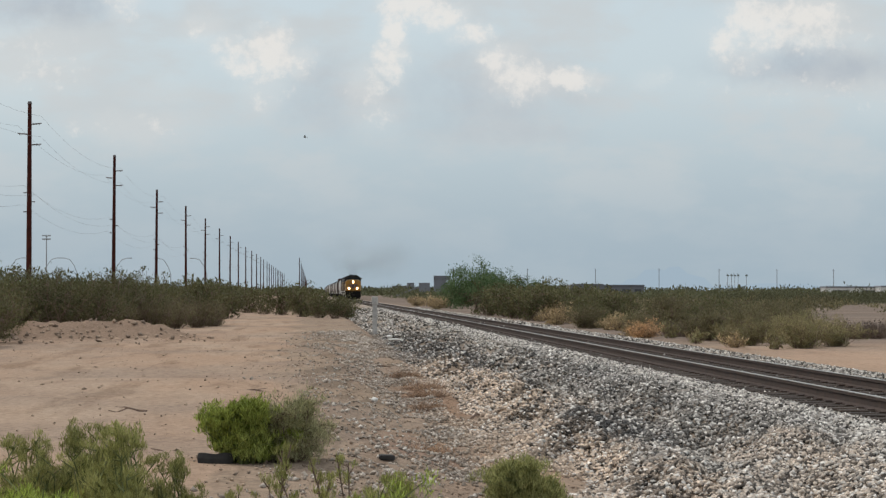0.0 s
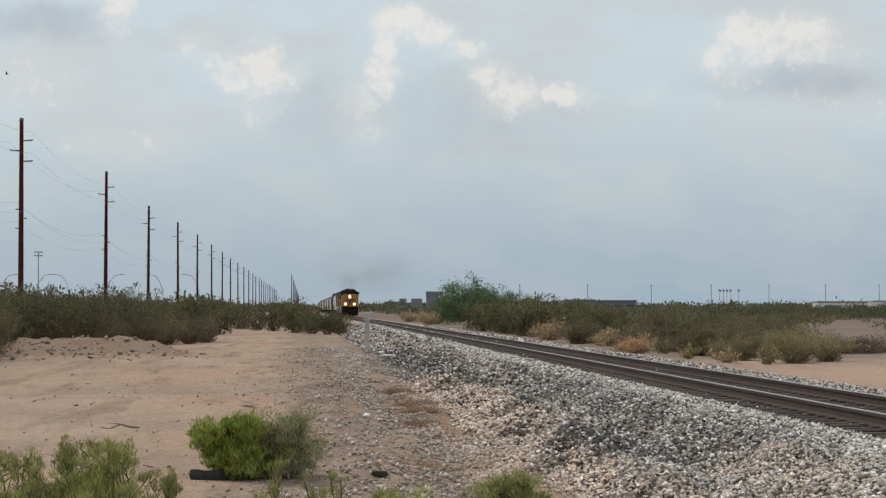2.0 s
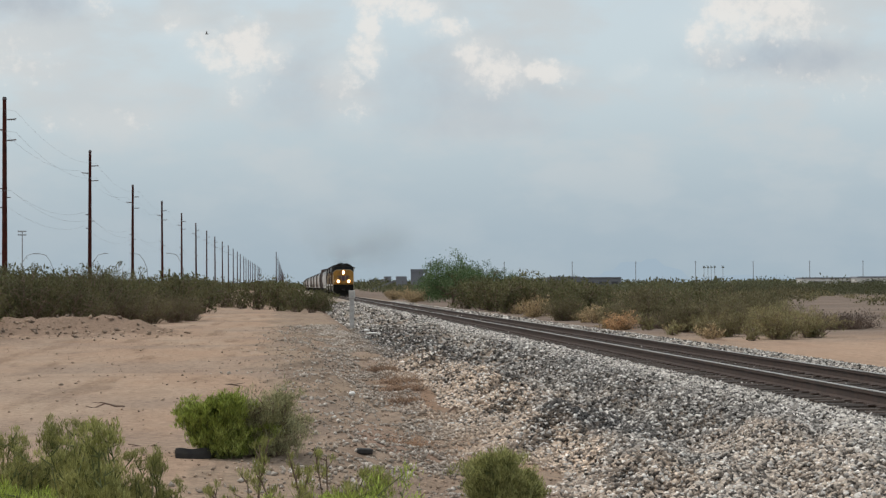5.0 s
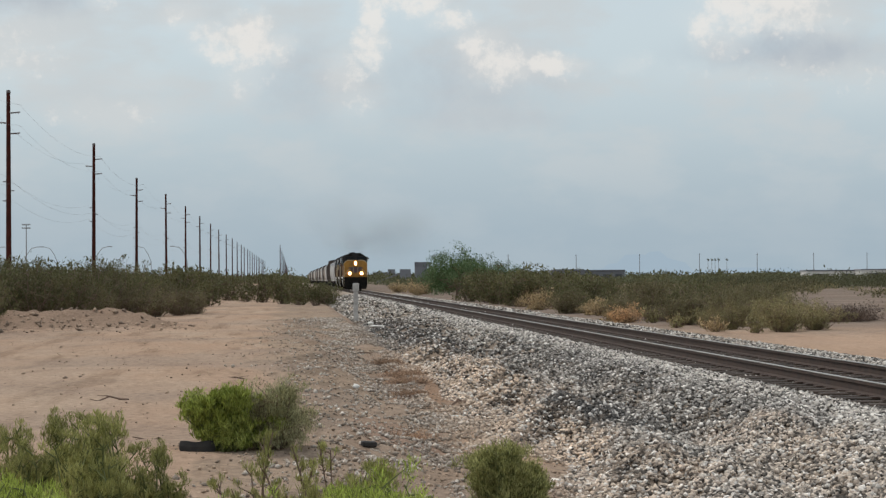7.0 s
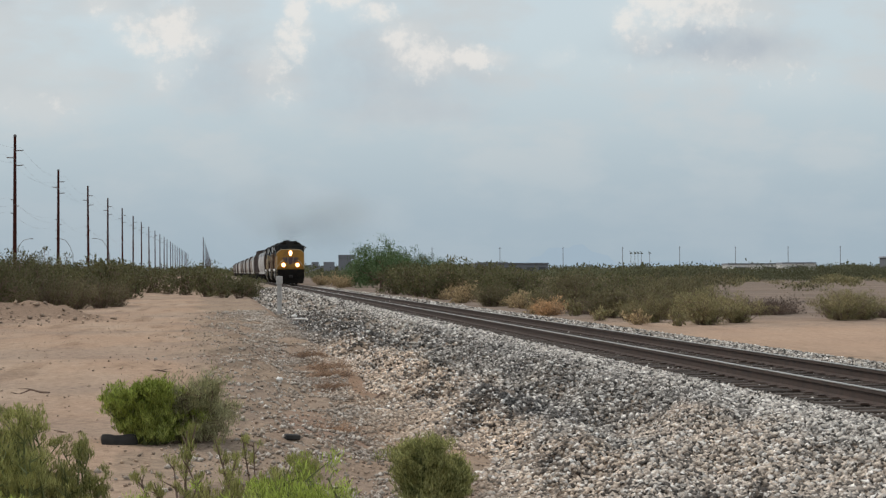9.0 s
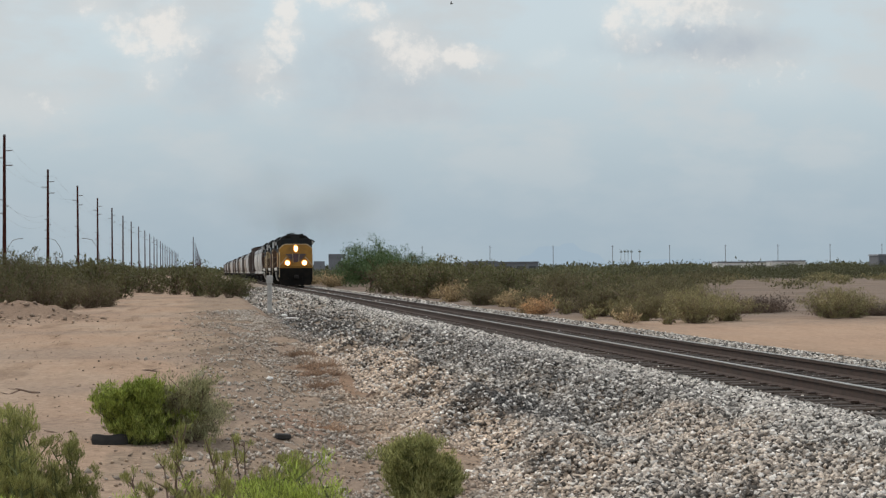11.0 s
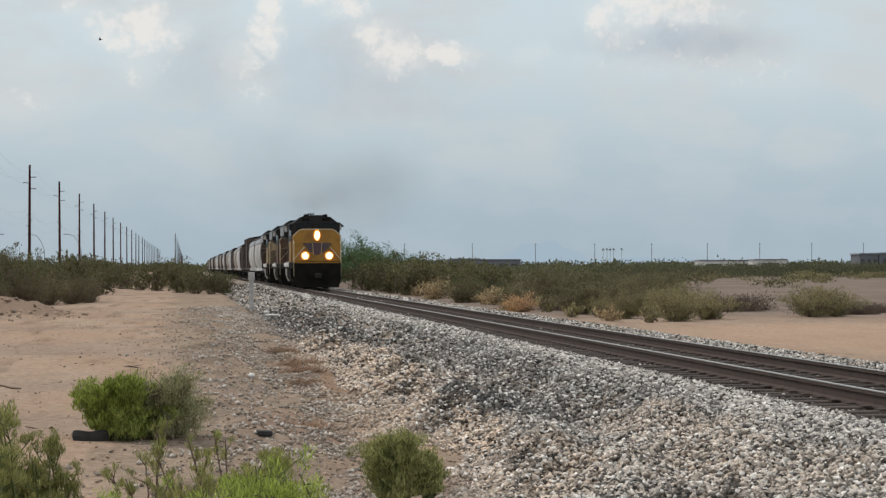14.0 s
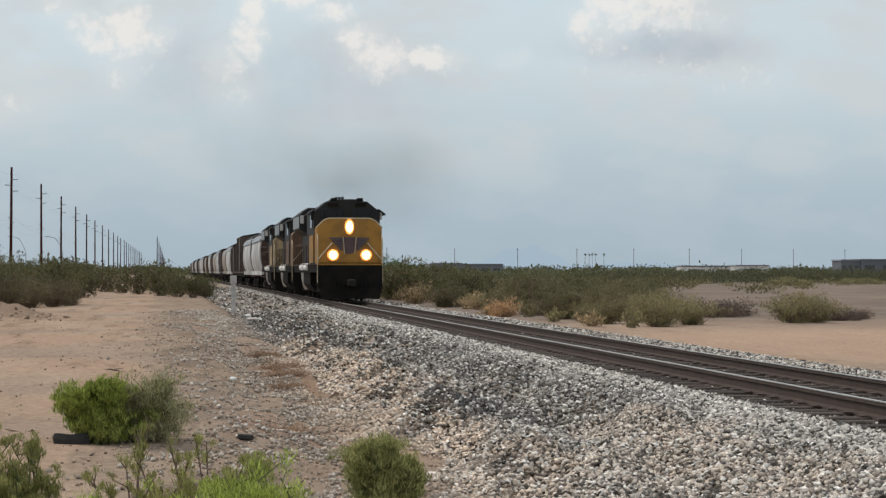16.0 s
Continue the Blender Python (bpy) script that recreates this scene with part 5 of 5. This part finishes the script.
def build_smoke():
    mat = bpy.data.materials.new("diesel_smoke")
    mat.use_nodes = True
    t = mat.node_tree
    t.nodes.clear()
    out, mix = t.nodes.new("ShaderNodeOutputMaterial"), t.nodes.new("ShaderNodeMixShader")
    clear, soot = t.nodes.new("ShaderNodeBsdfTransparent"), t.nodes.new("ShaderNodeBsdfDiffuse")
    soot.inputs[0].default_value = (0.33, 0.285, 0.22, 1)
    co = t.nodes.new("ShaderNodeTexCoord").outputs["Object"]
    flat = t.nodes.new("ShaderNodeMapping"); flat.inputs["Scale"].default_value = (1, 0, 1)
    t.links.new(co, flat.inputs["Vector"])
    ln = t.nodes.new("ShaderNodeVectorMath"); ln.operation = "LENGTH"
    t.links.new(flat.outputs[0], ln.inputs[0])
    thick = math_node(t, "MULTIPLY", map_range(t, ln.outputs["Value"], 1.0, 0.0), map_range(t, noise_node(t, co, 1.3, 3.0), 0.3, 0.7, 0.5, 1.0))
    t.links.new(math_node(t, "MULTIPLY", thick, 0.11), mix.inputs[0])
    t.links.new(clear.outputs[0], mix.inputs[1]); t.links.new(soot.outputs[0], mix.inputs[2])
    t.links.new(mix.outputs[0], out.inputs[0])
    bm = bmesh.new()
    bmesh.ops.create_icosphere(bm, subdivisions=4, radius=1)
    bmesh.ops.delete(bm, geom=[v for v in bm.verts if v.co.y > 0.02], context="VERTS")
    for v in bm.verts:
        v.co.y *= 1 + 0.3 * noise.noise(v.co * 2.3)
    me = mesh_of("puff", bm, mat, smooth=True)
    smoke = tagged(new("exhaust_smoke"), "thin brown-grey diesel smoke drifting off above the locomotive", "smoke")
    for x, y, z, r, h in ((0.1, 11, 5.4, 2.0, 1.6), (0.6, 16, 6.2, 3.2, 2.4), (-1.2, 22, 6.8, 4.2, 3.2), (2.6, 28, 7.0, 4.8, 3.6), (5.0, 40, 7.6, 6.0, 4.6), (8.0, 56, 8.4, 7.0, 5.4), (10.5, 74, 9.4, 7.5, 6.0), (-1.0, 60, 10.4, 7.5, 5.8)):
        ob = new("puff", me)
        ob.parent = smoke
        ob.matrix_basis = pose(x, y, z) @ Matrix.Diagonal((r, r, h, 1))
    TRAIN.append((smoke, 0.0))


BIRDS = []


def build_birds():
    mat = material("dark_feathers", (0.11, 0.10, 0.09), 0.8)
    flights = (((-0.35, 120.0, 11.1), (-8.7, 0.0, 2.35)), ((89.2, 120.0, 8.5), (-18.8, 0.0, 1.7)), ((235.7, 120.0, 56.0), (-17.2, 0.0, -2.9)), ((196.6, 120.0, 18.0), (-16.5, 0.0, 0.0)))
    for n, (start, speed) in enumerate(flights):
        bird = tagged(new("bird"), "small dark bird in flight", "bird", "birds")
        bm = bmesh.new()
        bmesh.ops.create_uvsphere(bm, u_segments=10, v_segments=6, radius=1, matrix=Matrix.Diagonal((0.10, 0.035, 0.035, 1)))
        part("body", bm, mat, bird)
        for s in (-1, 1):
            bm = bmesh.new()
            prism(bm, [(-0.05, 0), (0.05, 0), (0.0, 0.16 if n != 1 else 0.17), (-0.04, 0.15)], s * 0.02, s * 0.03)
            bmesh.ops.rotate(bm, cent=(0, 0, 0), matrix=Matrix.Rotation(radians(s * (35, 20, 40, 30)[n]), 3, "X"), verts=bm.verts)
            part("wing", bm, mat, bird)
        bm = bmesh.new(); box(bm, 0.12, 0, 0, 0.09, 0.04, 0.012)
        part("tail", bm, mat, bird)
        BIRDS.append((bird, start, speed))


def build_litter():
    for x, y, z, a, b, h, turn in ((1.07, 33.1, None, 0.13, 0.09, 0.05, 20), (1.0, 33.5, None, 0.09, 0.06, 0.03, 70), (2.95, 74.0, 0.0, 0.22, 0.16, 0.09, 10), (2.35, 28.6, None, 0.22, 0.05, 0.03, 40), (3.0, 70.5, 0.0, 0.5, 0.12, 0.05, 8)):
        bm = bmesh.new()
        bmesh.ops.create_icosphere(bm, subdivisions=2, radius=0.5, matrix=Matrix.Diagonal((a, b, h * 1.6, 1)))
        for v in bm.verts:
            v.co += Vector((noise.noise(v.co * 30), noise.noise(v.co * 31 + Vector((5, 0, 0))), 0)) * 0.012
        ob = tagged(part("white_rock", bm, M_WHITE), "small whitish rock among the gravel", "rock")
        ob.matrix_basis = pose(x, y, (float(ground_z(x, y)) if z is None else z) + h * 0.5, 0, 0, turn)


def build_sticks():
    rng = np.random.default_rng(90)
    # branches added to stand for dark lines across the dirt
    for x, y, turn, long in ((-0.45, 40.5, 15, 1.3), (1.2, 47.0, 28, 1.9), (2.2, 52.0, 20, 1.4), (-0.9, 34.5, 5, 1.0), (2.7, 31.0, 35, 0.7), (-2.6, 28.5, 170, 0.8), (1.2, 66, 10, 1.2), (-1.6, 21.9, 160, 0.45)):
        bm = bmesh.new()
        pts = limbs(bm, rng, (-long * 0.35, 0, 0.01), (long * 0.35, 0, 0.02), 0.020, 0.22, 6)
        limbs(bm, rng, pts[2], pts[2] + np.array([0.2, 0.14, 0.03]) * long, 0.010, 0.1, 5)
        ob = tagged(part("dry_branch", bm, M_TWIG), "dry branch added for a dark line on the ground", "branch")
        ob.matrix_basis = pose(x, y, float(ground_z(x, y)), 0, 0, turn)


def motions():
    for bird, (x, y, z), (vx, vy, vz) in BIRDS:
        walk(bird, [(t, pose(x + vx * t, y + vy * t, max(3.0, z + vz * t), 0, 0, 180 if vx > 0 else 0)) for t in (0.0, 4.0, 8.0, 12.0, 16.0)])
    for car, back in TRAIN:
        walk(car, [(t, pose(XT, y + back, ZR)) for t, y in RUN])


# ---- distance ----
def build_distance():
    rng = np.random.default_rng(70)
    # belts of far desert scrub, uncountable: clumps of leaves on low mounds of stems
    def belt(name, x0, x1, y0, y1, count, high, leaf, label, size=0.5, leaves=18):
        x, y = rng.uniform(x0, x1, count), rng.uniform(y0, y1, count)
        c = np.repeat(np.stack([x, y, 0 * x], 1), 6, 0)
        h = np.repeat(high * rng.uniform(0.35, 1.0, count) ** 1.5, 6)
        c[:, :2] += rng.normal(0, 0.55 * high, (len(c), 2))
        c[:, 2] = h * rng.uniform(0.15, 0.85, len(c))
        v, f = leaf_cloud(rng, c, np.array([0.40, 0.40, 0.14]) * high, leaves, size, 0.45, 0.2)
        v[:, 2] = np.maximum(v[:, 2], 0.0)
        tagged(new(name, mesh_arrays(name, v, f, leaf)), label, "scrub", kind="stuff")
    belt("far_scrub", 68, 190, 262, 330, 400, 2.5, L_FAR, "belt of dark desert scrub across the field", 0.24, 40)
    belt("far_scrub", 24, 330, 360, 620, 900, 2.6, L_FAR, "far belt of dark desert scrub", 0.5, 14)
    belt("straw_scrub", 22, 62, 175, 300, 90, 1.1, L_DRY, "low straw-coloured scrub on open ground", 0.22, 26)
    belt("olive_scrub", 24, 66, 150, 260, 36, 1.5, L_OLIVE, "scattered dark olive bushes on open ground", 0.24, 34)
    belt("far_scrub", -120, -14, 200, 420, 700, 2.2, L_FAR, "dark desert scrub behind the thicket", 0.45, 18)
    belt("far_woods", -300, 700, 900, 1500, 1500, 5.0, L_FAR, "distant line of trees on the plain", 1.5, 9)
    belt("dry_scrub", 74, 150, 232, 260, 46, 1.1, L_DRY, "pale dry bushes at the edge of the field", 0.22, 90)

    def shed(x, y, w, d, h, mat, label, bays=4):
        b = tagged(new("far_building"), label, "building", "far buildings")
        part("wall_block", one(box, 0, 0, h / 2, w, d, h), mat, b)
        part("roof", one(prism, [(-w / 2 - 0.4, h), (w / 2 + 0.4, h), (w / 2, h + 0.5), (-w / 2, h + 0.5)], -d / 2 - 0.4, d / 2 + 0.4), M_SHED, b)
        for k in range(bays):
            part("window", one(box, -w / 2 + w * (k + 0.5) / bays, -d / 2 - 0.02, h * 0.5, w / bays * 0.55, 0.12, h * 0.4), M_DARKWIN, b)
        b.matrix_basis = pose(x, y, 0)
        return b
    for px, w, h, y, mat, label, bays in (
            (0.3525, 7.0, 5.8, 700, M_SHED, "dark grey industrial building at the edge of the plain", 3),
            (0.368, 14, 6.0, 700, M_SHED, "grey shed next to a larger dark one", 2),
            (0.2775, 26, 4.0, 860, M_SHED_WHITE, "long low white building far off", 2),
            (0.300, 15, 4.3, 850, M_SHED_WHITE, "white low building far off", 1),
            (0.150, 30, 4.4, 800, M_SHED, "long flat-roofed grey shed in the distance", 6),
            (0.1405, 12, 4.8, 820, M_SHED_WHITE, "pale shed in the distance", 3),
            (-0.114, 14, 6.0, 900, M_SHED_WHITE, "small bright white building beyond the poles", 3),
            (-0.155, 40, 5.0, 950, M_SHED_WHITE, "low pale building beyond the poles", 6)):
        shed(px * y, y, w, 10, h, mat, label, bays)
    # gravel works: stacked boxes, a tower and a sloping conveyor
    works = tagged(new("gravel_works"), "grey gravel plant with hoppers and sloping conveyor far off", "industrial plant")
    part("tower", one(box, 0, 0, 5.5, 7, 5, 11), M_SHED, works)
    part("upper_bin", one(box, 1, -0.2, 9.8, 9, 5.2, 2.4), M_SHED, works)
    part("bin", one(box, -9, 0, 3.6, 6, 5, 7.2), M_SHED, works)
    part("conveyor", one(box, -17, 0, 3.2, 18, 1.2, 0.8, ry=-19), M_SHED, works)
    part("leg", one(box, 4.8, 0, 5, 0.5, 0.5, 10), M_SHED, works)
    works.matrix_basis = pose(0.0655 * 900, 900, 0) @ Matrix.Diagonal((0.8, 0.8, 0.85, 1))
    for u, y, h, w in ((0.0505, 1800, 10, 6), (0.0585, 1800, 6, 30), (0.040, 1900, 5.5, 60), (0.0465, 1850, 7.5, 20)):
        shed(u * y, y, w, 12, h, M_SHED, "hazy block of a distant works", 3)
    # far poles across the plain
    p = tagged(new("far_pole"), "distant thin power pole", "utility pole", "far power line")
    part("shaft", one(tube, (0, 0, 0), (0, 0, 17.5), 0.28, 0.2, 6), M_GALV, p)
    part("crossarm", one(box, 0, 0, 16.6, 1.6, 0.15, 0.15), M_GALV, p)
    first = True
    for k, u in enumerate((0.1448, 0.1775, 0.2085, 0.2385, 0.268, 0.296, 0.324, 0.352, 0.110)):
        m = pose(u * 1300, 1300, 0)
        if first:
            p.matrix_basis = m
        else:
            copy_thing(p, m)
        first = False
    q = tagged(new("bare_pole"), "single dark pole beside the works", "pole")
    part("shaft", one(tube, (0, 0, 0), (0, 0, 13.0), 0.22, 0.16, 6), M_POLE, q)
    q.matrix_basis = pose(0.0715 * 900, 890, 0)
    # palms
    palm = tagged(new("palm_tree"), "tall thin fan palm far off", "palm tree", "palms")
    part("trunk", one(tube, (0, 0, 0), (0, 0, 14.6), 0.16, 0.12, 6), M_TWIG, palm)
    v, f = leaf_cloud(rng, np.array([(0, 0, 14.9)]), np.array([0.25, 0.25, 0.4]), 60, 1.0, 0.25, -0.4)
    ob = new("fronds", mesh_arrays("fronds", v, f, L_FAR)); ob.parent = palm
    for k, (u, s) in enumerate(((0.2129, 1.0), (0.2149, 1.0), (0.2166, 1.0), (0.2184, 0.96), (0.2227, 0.97))):
        m = pose(u * 1500, 1500, 0)
        palm.scale = (1, 1, 1)
        if k == 0:
            palm.matrix_basis = m
        else:
            copy_thing(palm, m)
    # street lamps and a floodlight mast beyond the thicket
    lampst = tagged(new("street_lamp"), "grey street lamp with a long curved arm", "street lamp", "street lamps")
    bm = bmesh.new()
    tube(bm, (0, 0, 0), (0, 0, 6.5), 0.12, 0.1, 8)
    pts = [(0, 0, 6.5), (-0.8, 0, 8.6), (-1.9, 0, 10.2), (-3.4, 0, 10.6)]
    for a, b in zip(pts, pts[1:]):
        tube(bm, a, b, 0.09, 0.08, 6)
    part("pole", bm, M_GALV, lampst)
    part("lamp_head", one(box, -3.9, 0, 10.6, 1.1, 0.4, 0.2), M_GALV, lampst)
    for k, (u, turn) in enumerate(((-0.1165, 0), (-0.1505, 180), (-0.1330, 180), (-0.0700, 0), (-0.098, 180), (-0.052, 0))):
        m = pose(u * 520, 520, 0, 0, 0, turn)
        if k == 0:
            lampst.matrix_basis = m
        else:
            copy_thing(lampst, m)
    mast = tagged(new("floodlight_mast"), "tall floodlight mast with two rows of lamps", "floodlight mast")
    part("pole", one(tube, (0, 0, 0), (0, 0, 21), 0.25, 0.15, 8), M_GALV, mast)
    for z in (20.8, 19.6):
        bar = part("lamp_bar", one(box, 0, 0, z, 2.6, 0.2, 0.15), M_GALV, mast)
        for k in range(5):
            part("flood_lamp", one(box, -1.2 + 0.6 * k, -0.2, z + 0.15, 0.45, 0.35, 0.45), M_GALV, bar)
    mast.matrix_basis = pose(-0.1318 * 680, 680, 0)
    # hills, the haze of distance put into a sky-blue glow
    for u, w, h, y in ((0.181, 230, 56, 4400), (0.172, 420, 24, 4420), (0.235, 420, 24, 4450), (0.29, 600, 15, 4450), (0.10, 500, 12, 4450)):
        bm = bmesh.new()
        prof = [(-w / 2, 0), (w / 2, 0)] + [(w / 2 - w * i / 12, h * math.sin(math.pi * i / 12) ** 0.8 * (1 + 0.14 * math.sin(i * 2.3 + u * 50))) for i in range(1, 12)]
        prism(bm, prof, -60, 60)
        ob = tagged(part("hill", bm, M_HILL_HAZE), "faint hill on the horizon, its blue haze put in as glow", "hill", kind="structure")
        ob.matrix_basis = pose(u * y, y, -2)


build_ground()
build_bed()
build_poles()
build_post()
build_train()
build_thickets()
build_trees()
build_near_plants()
build_tyre()
build_distance()
build_smoke()
build_birds()
build_sticks()
build_litter()
build_track()
build_stones()
motions()
